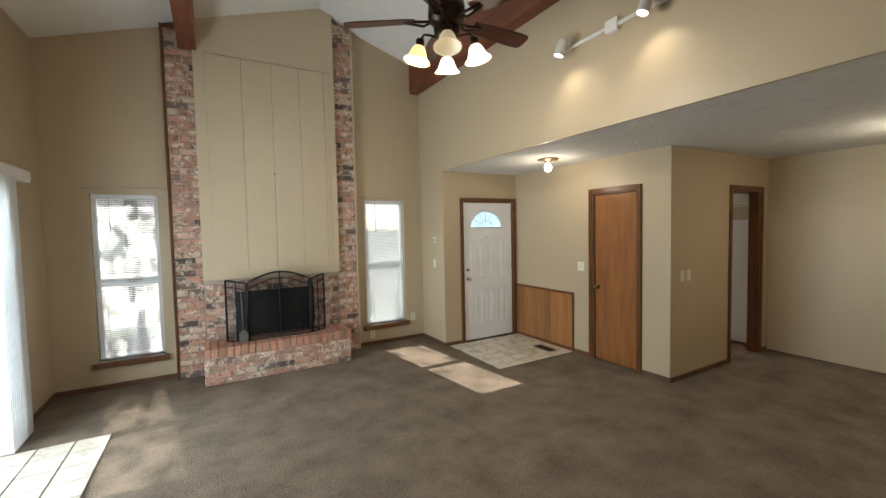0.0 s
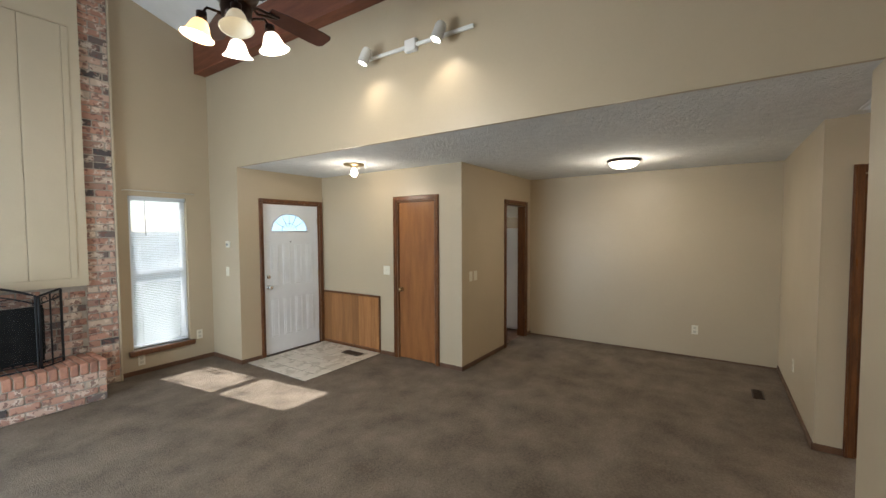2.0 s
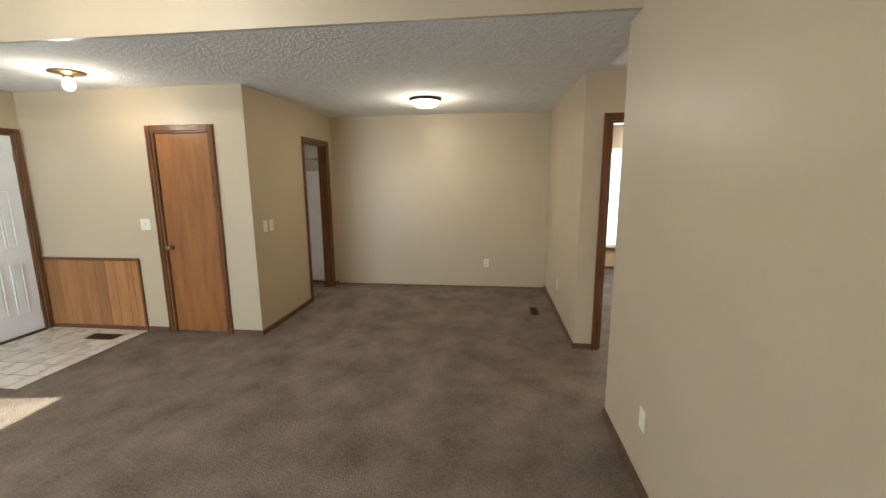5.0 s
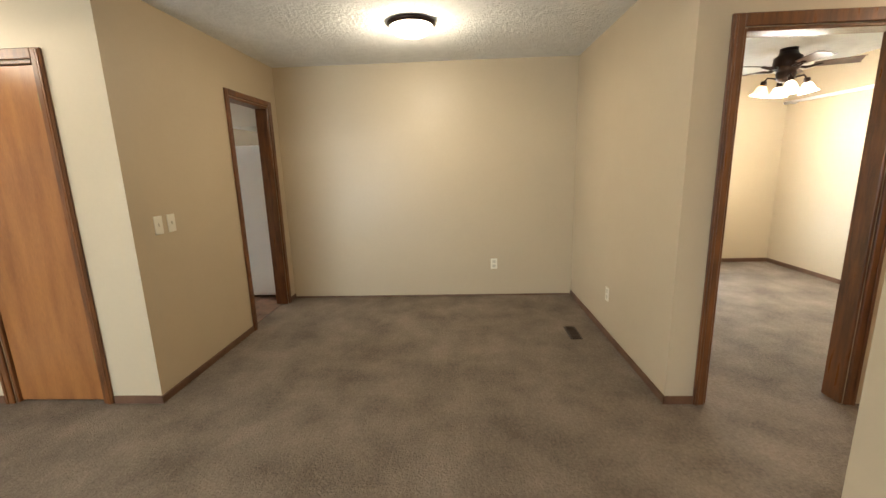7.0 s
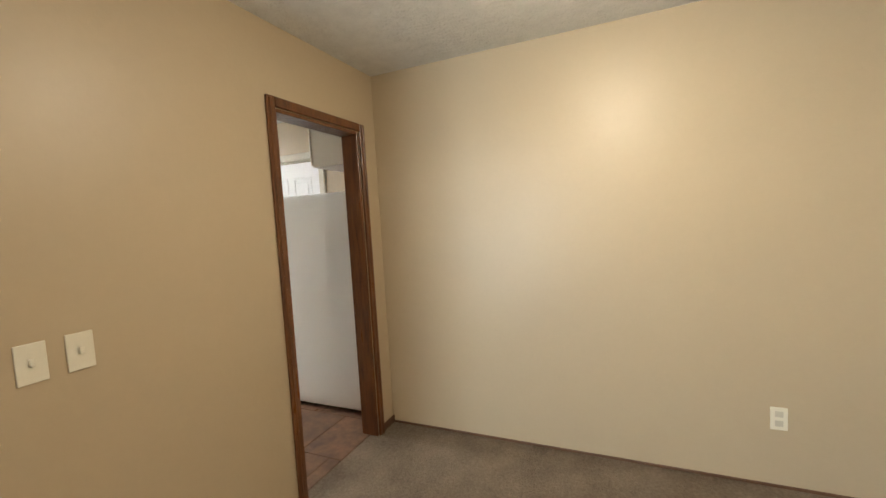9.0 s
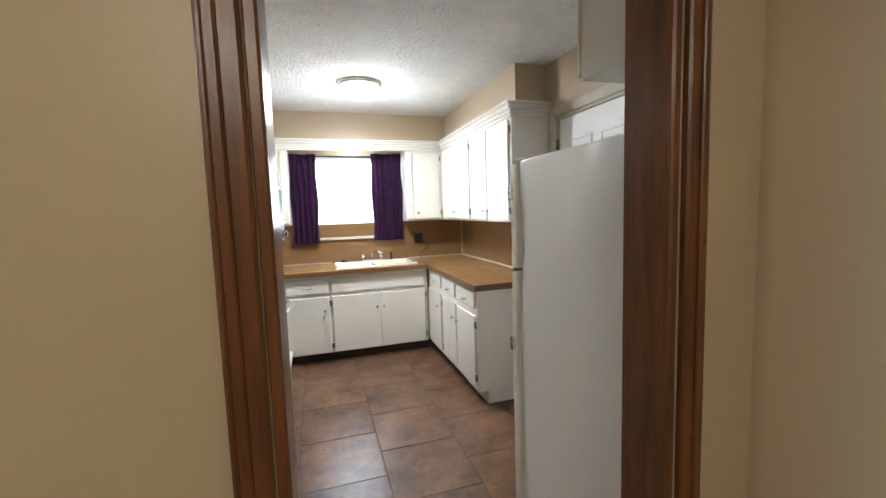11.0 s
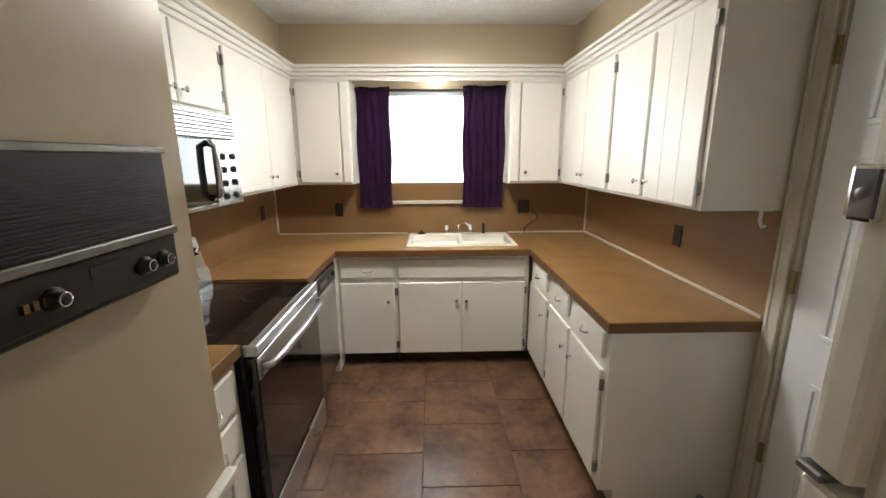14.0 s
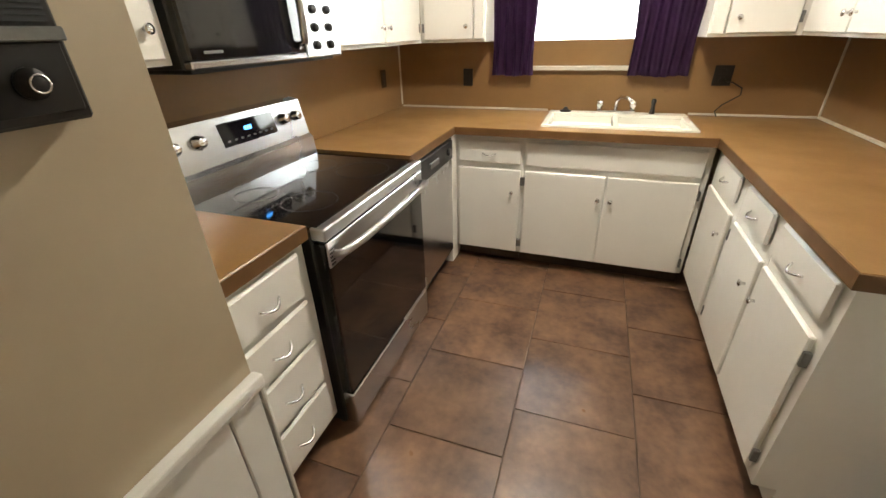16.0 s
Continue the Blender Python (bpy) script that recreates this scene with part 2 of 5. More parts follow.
def brick_material():
    m = mat("brick_mixed", (0.42, 0.25, 0.18), 0.9, bump=0.9, bump_scale=60)
    nt = m.node_tree
    b = nt.nodes["Principled BSDF"]
    ob = nt.nodes.new("ShaderNodeObjectInfo")
    ramp = nt.nodes.new("ShaderNodeValToRGB")
    ramp.color_ramp.interpolation = "CONSTANT"
    stops = ((0, (0.50, 0.28, 0.20)), (0.20, (0.42, 0.23, 0.165)), (0.38, (0.56, 0.38, 0.29)), (0.54, (0.36, 0.22, 0.165)),
             (0.66, (0.55, 0.43, 0.33)), (0.80, (0.085, 0.07, 0.066)), (0.91, (0.17, 0.13, 0.115)))
    els = ramp.color_ramp.elements
    els[0].position, els[0].color = 0, (*stops[0][1], 1)
    els[1].position, els[1].color = stops[1][0], (*stops[1][1], 1)
    for p, c in stops[2:]:
        els.new(p).color = (*c, 1)
    nt.links.new(ob.outputs["Random"], ramp.inputs[0])
    tc = nt.nodes.new("ShaderNodeTexCoord")
    sep = nt.nodes.new("ShaderNodeVectorMath")
    sep.operation = "ADD"
    nt.links.new(tc.outputs["Object"], sep.inputs[0])
    nt.links.new(ob.outputs["Location"], sep.inputs[1])
    n = nt.nodes.new("ShaderNodeTexNoise")
    n.inputs["Scale"].default_value = 13
    n.inputs["Detail"].default_value = 5
    nt.links.new(sep.outputs[0], n.inputs["Vector"])
    r2 = nt.nodes.new("ShaderNodeMapRange")
    nt.links.new(n.outputs[0], r2.inputs[0])
    r2.inputs[1].default_value, r2.inputs[2].default_value = 0.52, 0.58
    r2.inputs[4].default_value = 0.75
    mx = nt.nodes.new("ShaderNodeMix")
    mx.data_type = "RGBA"
    nt.links.new(r2.outputs[0], mx.inputs["Factor"])
    nt.links.new(ramp.outputs[0], mx.inputs["A"])
    mx.inputs["B"].default_value = (0.74, 0.62, 0.50, 1)
    n2 = nt.nodes.new("ShaderNodeTexNoise")
    n2.inputs["Scale"].default_value = 26
    nt.links.new(sep.outputs[0], n2.inputs["Vector"])
    r3 = nt.nodes.new("ShaderNodeMapRange")
    nt.links.new(n2.outputs[0], r3.inputs[0])
    r3.inputs[1].default_value, r3.inputs[2].default_value = 0.55, 0.60
    r3.inputs[4].default_value = 0.8
    mx2 = nt.nodes.new("ShaderNodeMix")
    mx2.data_type = "RGBA"
    nt.links.new(r3.outputs[0], mx2.inputs["Factor"])
    nt.links.new(mx.outputs["Result"], mx2.inputs["A"])
    mx2.inputs["B"].default_value = (0.20, 0.10, 0.08, 1)
    nt.links.new(mx2.outputs["Result"], b.inputs["Base Color"])
    return m


M_BRICK = brick_material()
M_BRICK_O = mat("brick_orange_cap", (0.50, 0.245, 0.155), 0.9, scale=14, fine=60, bump=0.8, bump_scale=60, col2=(0.33, 0.165, 0.115), island=0.18)


def glass_material(name, tint=(0.95, 0.98, 1.0)):
    m = bpy.data.materials.new(name)
    m.use_nodes = True
    nt = m.node_tree
    nt.nodes.remove(nt.nodes["Principled BSDF"])
    tr, gl, mx = nt.nodes.new("ShaderNodeBsdfTransparent"), nt.nodes.new("ShaderNodeBsdfGlossy"), nt.nodes.new("ShaderNodeMixShader")
    fr = nt.nodes.new("ShaderNodeFresnel")
    tr.inputs[0].default_value = (*tint, 1)
    gl.inputs["Roughness"].default_value = 0.02
    nt.links.new(fr.outputs[0], mx.inputs[0])
    nt.links.new(tr.outputs[0], mx.inputs[1])
    nt.links.new(gl.outputs[0], mx.inputs[2])
    nt.links.new(mx.outputs[0], nt.nodes["Material Output"].inputs[0])
    return m


M_PANE = glass_material("window_glass")
M_FROST = mat("obscured_door_glass", (0.80, 0.86, 0.90), 0.25, vary=0.03, scale=30)
translucent(M_FROST, 0.8, (0.50, 0.62, 0.72))


def mesh_screen_material():
    m = mat("screen_mesh_black", (0.02, 0.02, 0.02), 0.6, 0.3)
    nt = m.node_tree
    b, out = nt.nodes["Principled BSDF"], nt.nodes["Material Output"]
    tr, mx = nt.nodes.new("ShaderNodeBsdfTransparent"), nt.nodes.new("ShaderNodeMixShader")
    mx.inputs[0].default_value = 0.42
    nt.links.new(tr.outputs[0], mx.inputs[1])
    nt.links.new(b.outputs[0], mx.inputs[2])
    nt.links.new(mx.outputs[0], out.inputs[0])
    return m


M_MESH = mesh_screen_material()

# ---- building helpers ----
BASES = {}


def box(bm, x0, y0, z0, x1, y1, z1, bev=0.0, seg=1):
    x0, x1, y0, y1, z0, z1 = min(x0, x1), max(x0, x1), min(y0, y1), max(y0, y1), min(z0, z1), max(z0, z1)
    r = bmesh.ops.create_cube(bm, size=1)
    vs = r["verts"]
    for v in vs:
        v.co = Vector((x0 + (v.co.x + 0.5) * (x1 - x0), y0 + (v.co.y + 0.5) * (y1 - y0), z0 + (v.co.z + 0.5) * (z1 - z0)))
    if bev:
        es = list({e for v in vs for e in v.link_edges})
        bmesh.ops.bevel(bm, geom=es, offset=bev, segments=seg, affect="EDGES", profile=0.6)
    return bm


def one(x0, y0, z0, x1, y1, z1, bev=0.0, seg=1):
    return box(bmesh.new(), x0, y0, z0, x1, y1, z1, bev, seg)


def prism(bm, pts, axis, a0, a1):
    """A flat outline, drawn out along one axis. pts are the two other coordinates in the order x, y, z."""
    def put(p, a):
        q = list(p)
        q.insert("xyz".index(axis), a)
        return bm.verts.new(q)
    lo, hi = [put(p, a0) for p in pts], [put(p, a1) for p in pts]
    bm.faces.new(lo)
    bm.faces.new(hi)
    for i in range(len(pts)):
        j = (i + 1) % len(pts)
        bm.faces.new((lo[i], lo[j], hi[j], hi[i]))
    bmesh.ops.recalc_face_normals(bm, faces=bm.faces)
    return bm


def lathe(bm, prof, at, n=24, axis="z"):
    """A turned shape: prof holds (radius, height) from one end to the other."""
    rings = []
    for r, h in prof:
        ring = []
        for i in range(n):
            a = 2 * math.pi * i / n
            p = Vector((r * math.cos(a), r * math.sin(a), h))
            if axis == "x":
                p = Vector((p.z, p.x, p.y))
            elif axis == "y":
                p = Vector((p.x, p.z, p.y))
            ring.append(bm.verts.new(p + Vector(at)))
        rings.append(ring)
    for a, b in zip(rings, rings[1:]):
        for i in range(n):
            j = (i + 1) % n
            bm.faces.new((a[i], a[j], b[j], b[i]))
    bm.faces.new(rings[0])
    bm.faces.new(rings[-1])
    bmesh.ops.recalc_face_normals(bm, faces=bm.faces)
    for f in bm.faces:
        f.smooth = True
    return bm


def tube(bm, pts, r, n=8):
    """A round bar along the points."""
    pts = [Vector(p) for p in pts]
    rings = []
    for i, p in enumerate(pts):
        d = (pts[min(i + 1, len(pts) - 1)] - pts[max(i - 1, 0)]).normalized()
        u = d.orthogonal().normalized() if i == 0 else (u - d * u.dot(d)).normalized()
        w = d.cross(u)
        rings.append([bm.verts.new(p + (u * math.cos(2 * math.pi * k / n) + w * math.sin(2 * math.pi * k / n)) * r) for k in range(n)])
    for a, b in zip(rings, rings[1:]):
        for k in range(n):
            j = (k + 1) % n
            f = bm.faces.new((a[k], a[j], b[j], b[k]))
            f.smooth = True
    bm.faces.new(rings[0])
    bm.faces.new(rings[-1])
    bmesh.ops.recalc_face_normals(bm, faces=bm.faces)
    return bm


def slab(xs, ys, z0, z1, inside):
    """One sheet of even thickness over the grid cells whose middle is inside."""
    bm = bmesh.new()
    vs = {}

    def vert(i, j, z):
        if (i, j, z) not in vs:
            vs[i, j, z] = bm.verts.new((xs[i], ys[j], z))
        return vs[i, j, z]
    cells = {(i, j) for i in range(len(xs) - 1) for j in range(len(ys) - 1) if inside((xs[i] + xs[i + 1]) / 2, (ys[j] + ys[j + 1]) / 2)}
    for i, j in cells:
        ring = [(i, j), (i + 1, j), (i + 1, j + 1), (i, j + 1)]
        bm.faces.new([vert(*p, z1) for p in ring])
        bm.faces.new([vert(*p, z0) for p in reversed(ring)])
        for k, near in enumerate(((i, j - 1), (i + 1, j), (i, j + 1), (i - 1, j))):
            if near not in cells:
                a, b = ring[k], ring[(k + 1) % 4]
                bm.faces.new((vert(*a, z0), vert(*b, z0), vert(*b, z1), vert(*a, z1)))
    bmesh.ops.recalc_face_normals(bm, faces=bm.faces)
    return bm


def mesh_of(name, bm, material):
    me = bpy.data.meshes.new(name)
    bm.to_mesh(me)
    bm.free()
    me.materials.append(material)
    return me


def thing(name, at, label, category, group="", kind=""):
    ob = new(name)
    ob.empty_display_size = 0.1
    ob.location = at
    BASES[ob] = Vector(at)
    return tagged(ob, label, category, group, kind)


def part(name, bm, material, parent=None, label=""):
    ob = new(name, mesh_of(name, bm, material))
    if parent:
        ob.parent = parent
        ob.matrix_parent_inverse = Matrix.Translation(-BASES.get(parent, Vector((0, 0, 0))))
    if label:
        ob["label"] = label
    return ob


def solid(name, bm, material, label, category, group="", kind=""):
    return tagged(part(name, bm, material), label, category, group, kind)


def pieces(name, parent, material, spots, cache={}):
    """Pieces that share mesh data by size: spots hold centre and size."""
    base = BASES.get(parent, Vector((0, 0, 0)))
    for c, s, bev in spots:
        key = (name, material.name, tuple(round(v, 3) for v in s))
        if key not in cache:
            cache[key] = mesh_of(name, one(-s[0] / 2, -s[1] / 2, -s[2] / 2, s[0] / 2, s[1] / 2, s[2] / 2, bev), material)
        ob = new(name, cache[key])
        ob.parent = parent
        ob.location = Vector(c) - base


def wall(name, axis, a0, a1, b0, b1, z0, z1, holes=(), material=None, label="tan painted textured drywall wall"):
    """A wall square to axis from a0 to a1, along the other from b0 to b1; holes are (b0, b1, z0, z1)."""
    bm = bmesh.new()

    def put(p, q, r, s):
        if q - p > 1e-4 and s - r > 1e-4:
            box(bm, a0, p, r, a1, q, s) if axis == "x" else box(bm, p, a0, r, q, a1, s)
    edge = b0
    for h0, h1, hz0, hz1 in sorted(holes):
        put(edge, h0, z0, z1)
        put(h0, h1, z0, hz0)
        put(h0, h1, hz1, z1)
        edge = h1
    put(edge, b1, z0, z1)
    bmesh.ops.remove_doubles(bm, verts=bm.verts, dist=1e-5)
    return solid(name, bm, material or M_WALL, label, "wall", kind="structure")


# ---- structure ----
bm = bmesh.new()
box(bm, -1.23, -0.60, -0.12, 4.50, 5.75, 0)
box(bm, 4.50, -0.60, -0.12, 6.60, 2.67, 0)
box(bm, 3.24, -3.62, -0.12, 8.02, -0.60, 0)
solid("floor_carpet", bm, M_CARPET, "mottled taupe brown cut-pile carpet, worn", "floor", kind="structure")
floor_k = solid("floor_kitchen", one(4.575, 2.67, -0.12, 7.56, 6.92, -0.004), M_GROUT_K, "brown slate-look tile floor with dark grout", "floor", kind="structure")

Z = 4.75
wall("wall_fireplace", "y", 5.70, 5.85, -1.23, 3.29, 0, Z, [(-0.71, -0.12, 0.30, 2.09), (2.27, 2.88, 0.29, 2.07)])
wall("wall_left", "x", -1.23, -1.08, -0.587, 5.70, 0, Z, [(2.80, 4.66, 0.0, 2.06)])
wall("wall_rear", "y", -0.587, -0.467, -1.23, 3.37, 0, Z)
wall("wall_return", "x", 3.17, 3.29, 5.03, 5.70, 0, 2.44)
wall("wall_header", "x", 3.17, 3.20, -0.467, 5.70, 2.44, Z)
wall("wall_entry", "y", 5.03, 5.15, 3.29, 4.455, 0, 2.60, [(3.475, 4.395, 0, 2.04)])
wall("wall_closet", "x", 4.455, 4.575, 2.61, 6.92, 0, 2.60, [(2.985, 3.58, 0, 2.03)])
wall("wall_kitchen_left", "x", 4.575, 4.72, 4.08, 6.78, 0, 2.60)
wall("wall_kitchen_door", "y", 2.61, 2.73, 4.575, 7.56, 0, 2.60, [(5.645, 6.338, -0.004, 2.03)])
wall("wall_dining_back", "x", 6.54, 6.66, -0.587, 2.61, 0, 2.60)
wall("wall_dining_side", "y", -0.587, -0.467, 4.45, 6.54, 0, 2.60)
wall("wall_bedroom_door", "x", 4.45, 4.57, -3.50, -0.587, 0, 2.60, [(-1.47, -0.69, 0, 2.03)])
wall("wall_hall_left", "x", 3.25, 3.37, -3.50, -0.587, 0, 2.60)
wall("wall_bedroom_side", "y", -3.62, -3.50, 3.25, 8.02, 0, 2.60)
wall("wall_bedroom_back", "x", 7.90, 8.02, -3.50, -0.467, 0, 2.60, [(-2.55, -1.55, 0.39, 2.04)])
wall("wall_bedroom_north", "y", -0.587, -0.467, 6.66, 7.90, 0, 2.60)
wall("wall_kitchen_right", "x", 7.44, 7.56, 2.73, 6.92, 0, 2.60, [(3.86, 4.685, 0, 2.13)])
wall("wall_kitchen_back", "y", 6.78, 6.92, 4.575, 7.44, 0, 2.60, [(5.55, 6.62, 1.22, 2.12)])
wall("wall_radio", "x", 5.415, 5.531, 2.73, 4.17, 0, 2.56, material=M_WALL_K, label="tan semi-gloss painted kitchen wall")
wall("wall_closet_back", "y", 4.05, 4.17, 4.72, 5.415, 0, 2.56)
bm = slab([4.72, 4.96, 7.18, 7.44], [4.20, 4.83, 6.55, 6.78], 2.255, 2.55, lambda x, y: y > 6.55 or x < 4.96 or (x > 7.18 and y > 4.83))
solid("wall_soffit", bm, M_WALL, "tan painted soffit above the kitchen cabinets", "soffit", kind="structure")

bm = bmesh.new()
box(bm, 3.20, -0.587, 2.44, 6.54, 2.61, 2.58)
box(bm, 3.20, 2.61, 2.44, 4.455, 5.03, 2.58)
solid("ceiling_dining", bm, M_CEIL, "white popcorn-textured flat ceiling", "ceiling", kind="structure")
solid("ceiling_hall", one(3.25, -3.62, 2.45, 8.02, -0.587, 2.58), M_CEIL, "white textured ceiling of hall and bedroom", "ceiling", kind="structure")
solid("ceiling_hall_end", one(6.66, -0.587, 2.45, 8.02, -0.467, 2.58), M_CEIL, "white textured ceiling edge", "ceiling", kind="structure")
solid("ceiling_kitchen", one(4.575, 2.73, 2.55, 7.56, 6.92, 2.66), M_CEIL, "white popcorn-textured kitchen ceiling", "ceiling", kind="structure")
RX, RZ, SL = 1.70, 4.49, 0.32


def roof_z(x):
    return RZ - SL * abs(x - RX)


bm = bmesh.new()
prism(bm, [(-1.23, roof_z(-1.23)), (RX, RZ), (RX, RZ + 0.2), (-1.23, roof_z(-1.23) + 0.2)], "y", -0.587, 5.85)
prism(bm, [(RX, RZ), (3.29, roof_z(3.29)), (3.29, roof_z(3.29) + 0.2), (RX, RZ + 0.2)], "y", -0.587, 5.85)
solid("ceiling_vault", bm, M_CEIL_V, "white vaulted ceiling with a ridge", "ceiling", kind="structure")
# beams
solid("beam_1", one(3.02, -0.467, 3.65, 3.168, 5.70, roof_z(3.1) + 0.02, 0.006), M_BEAM, "reddish stained wooden ceiling beam", "beam", "ceiling beams", "structure")
solid("beam_2", one(0.155, -0.467, 3.70, 0.325, 5.60, roof_z(0.24) + 0.03, 0.006), M_BEAM, "reddish stained wooden ceiling beam", "beam", "ceiling beams", "structure")

# baseboards
bb = thing("baseboard", (0, 0, 0), "low brown wooden baseboards along carpeted rooms", "baseboard", kind="structure")
H, D = 0.052, 0.012
for x0, y0, x1, y1 in ((-1.08, 5.70 - D, 0.0, 5.70), (2.13, 5.70 - D, 3.17, 5.70), (3.17 - D, 5.03, 3.17, 5.70), (3.158, 5.03 - D, 3.43, 5.03),
                       (-1.08, 4.68, -1.08 + D, 5.69), (-1.08, -0.467, -1.08 + D, 2.78), (4.455 - D, 2.60, 4.455, 2.92), (4.455 - D, 3.65, 4.455, 3.885),
                       (4.455 - D, 2.61 - D, 5.589, 2.61), (6.394, 2.61 - D, 6.54, 2.61), (4.438, -0.467, 6.53, -0.467 + D),
                       (4.45 - D, -0.625, 4.45, -0.455), (-1.07, -0.467, 3.37, -0.467 + D), (3.37, -3.5, 3.37 + D, -0.455), (4.57, -3.5, 7.9, -3.5 + D), (7.9 - D, -3.49, 7.9, -0.6)):
    part("baseboard_strip", one(x0, y0, 0, x1, y1, H, 0.003), M_BASEB, bb)
part("carpet_edge_strip", one(6.54 - 0.008, -0.455, 0, 6.54, 2.598, 0.016, 0.002), M_BASEB, bb)


def casing(name, axis, face, out, b0, b1, top, w=0.065, d=0.018, wall_d=0.12, floor=0.0, material=None, label="dark stained wooden door casing", ends=(1, 1)):
    """Door trim on the face of a wall; out is the way it stands proud (+1 or -1); jambs line the opening."""
    material = material or M_TRIM
    t = thing(name, (face, b0, floor) if axis == "x" else (b0, face, floor), label, "door frame", kind="structure")

    def put(nm, p, q, r, s, f0, f1):
        part(nm, one(f0, p, r, f1, q, s, 0.004) if axis == "x" else one(p, f0, r, q, f1, s, 0.004), material, t)
    f1 = face + out * d
    if ends[0]:
        put("casing_side", b0 - w, b0 - 0.004, floor, top + w, face, f1)
        put("casing_bead", b0 - w + 0.008, b0 - w + 0.026, floor, top + w - 0.008, f1, f1 + out * 0.005)
    if ends[1]:
        put("casing_side", b1 + 0.004, b1 + w, floor, top + w, face, f1)
        put("casing_bead", b1 + w - 0.026, b1 + w - 0.008, floor, top + w - 0.008, f1, f1 + out * 0.005)
    put("casing_head", b0 - 0.004, b1 + 0.004, top + 0.004, top + w, face, f1)
    back = face - out * wall_d
    put("jamb", b0 - 0.004, b0 + 0.016, floor, top, face + out * 0.002, back)
    put("jamb", b1 - 0.016, b1 + 0.004, floor, top, face + out * 0.002, back)
    put("jamb_head", b0 + 0.016, b1 - 0.016, top - 0.016, top + 0.004, face + out * 0.002, back)
    return t


casing("trim_entry", "y", 5.03, -1, 3.487, 4.390, 2.03, w=0.05)
casing("trim_closet", "x", 4.455, -1, 2.985, 3.58, 2.03, w=0.06)
casing("trim_kitchen", "y", 2.61, -1, 5.645, 6.338, 2.03, w=0.054)
casing("trim_bedroom", "x", 4.45, -1, -1.47, -0.69, 2.035, w=0.065)
casing("trim_pantry", "x", 7.44, -1, 3.86, 4.685, 2.13, w=0.075, material=M_CABIN, label="cream painted door casing")

# ---- living room: fireplace ----
chim = thing("fireplace", (1.06, 5.60, 0), "mixed pink and dark brick fireplace with a painted panelled chimney breast", "fireplace")
for a in ((0.015, 5.612, 0, 0.62, 5.698, 4.35), (1.50, 5.612, 0, 2.115, 5.698, 4.3), (0.62, 5.612, 0.94, 1.50, 5.698, 4.4), (0.62, 5.612, 0, 1.50, 5.698, 0.37)):
    part("mortar_bed", one(*a), M_MORTAR, chim)
bm = bmesh.new()
for a in ((0.62, 5.66, 0.37, 1.50, 5.699, 0.405), (0.60, 5.60, 0.40, 0.635, 5.69, 0.95), (1.485, 5.60, 0.40, 1.52, 5.69, 0.95), (0.60, 5.62, 0.92, 1.52, 5.69, 0.955)):
    box(bm, *a)
box(bm, 0.635, 5.685, 0.40, 1.485, 5.697, 0.93)
part("firebox", bm, M_SOOT, chim, "soot-black firebox")
hearth = part("hearth_core", one(0.272, 5.172, 0, 1.858, 5.61, 0.385), M_MORTAR, chim)
# chimney breast panel
bm = bmesh.new()
prism(bm, [(0.285, 1.107), (1.86, 1.107), (1.86, roof_z(1.86) - 0.0), (1.70, roof_z(1.70)), (0.285, roof_z(0.285))], "y", 5.555, 5.61)
part("breast_board", bm, M_PANEL, chim, "tan painted panel board")
for x0, x1 in ((0.40, 0.764), (0.768, 1.091), (1.095, 1.415), (1.419, 1.718), (1.722, 1.775)):
    part("panel_board", one(x0, 5.545, 1.19, x1, 5.556, 3.685, 0.003), M_PANEL, chim)
part("panel_head", one(0.40, 5.547, 3.690, 1.775, 5.556, 3.70, 0.002), M_PANEL, chim)
part("panel_knob", lathe(bmesh.new(), [(0.004, 0), (0.012, -0.008), (0.010, -0.018), (0.003, -0.02)], (1.094, 5.545, 2.36), 10, "y"), M_BRASS, chim)
part("edge_trim", one(-0.012, 5.59, 0, 0.013, 5.698, 3.95, 0.003), M_TRIM, chim, "dark wooden edge strip")
part("edge_trim", one(0.013, 5.585, 3.90, 0.155, 5.60, 3.94, 0.003), M_TRIM, chim)
part("edge_trim", one(2.116, 5.60, 0, 2.135, 5.698, 4.30, 0.003), M_PANEL, chim)


def lay_bricks(x0, x1, z0, z1, y_face, thick, shift, pitch=0.0725, length=0.205):
    spots = []
    row = 0
    z = z0
    while z + pitch <= z1 + 0.03:
        x = x0 - (0.5 * length if (row + shift) % 2 else 0)
        while x < x1 - 0.012:
            a, b = max(x, x0), min(x + length - 0.012, x1)
            if b - a > 0.03:
                w = round((b - a) / 0.02) * 0.02
                spots.append((((a + b) / 2, y_face + thick / 2 + random.uniform(-0.003, 0.003), z + pitch / 2), (min(w, b - a) if w else b - a, thick, pitch - 0.011), 0.005))
            x += length
        z += pitch
        row += 1
    return spots


B = lay_bricks(0.02, 0.29, 0, 3.96, 5.60, 0.03, 0) + lay_bricks(1.855, 2.11, 0, 4.33, 5.60, 0.03, 1)
B += lay_bricks(0.30, 0.61, 0.40, 1.09, 5.60, 0.03, 0) + lay_bricks(1.51, 1.845, 0.40, 1.09, 5.60, 0.03, 0) + lay_bricks(0.62, 1.50, 0.94, 1.09, 5.60, 0.03, 0)
pieces("brick", chim, M_BRICK, B)
CAP = []
HB = lay_bricks(0.265, 1.865, 0.0, 0.28, 5.16, 0.03, 0)
x = 0.265
while x < 1.86:
    CAP.append(((x + 0.034, 5.27, 0.345), (0.060, 0.22, 0.11), 0.007))
    CAP.append(((x + 0.034, 5.495, 0.37), (0.060, 0.20, 0.06), 0.007))
    x += 0.0735
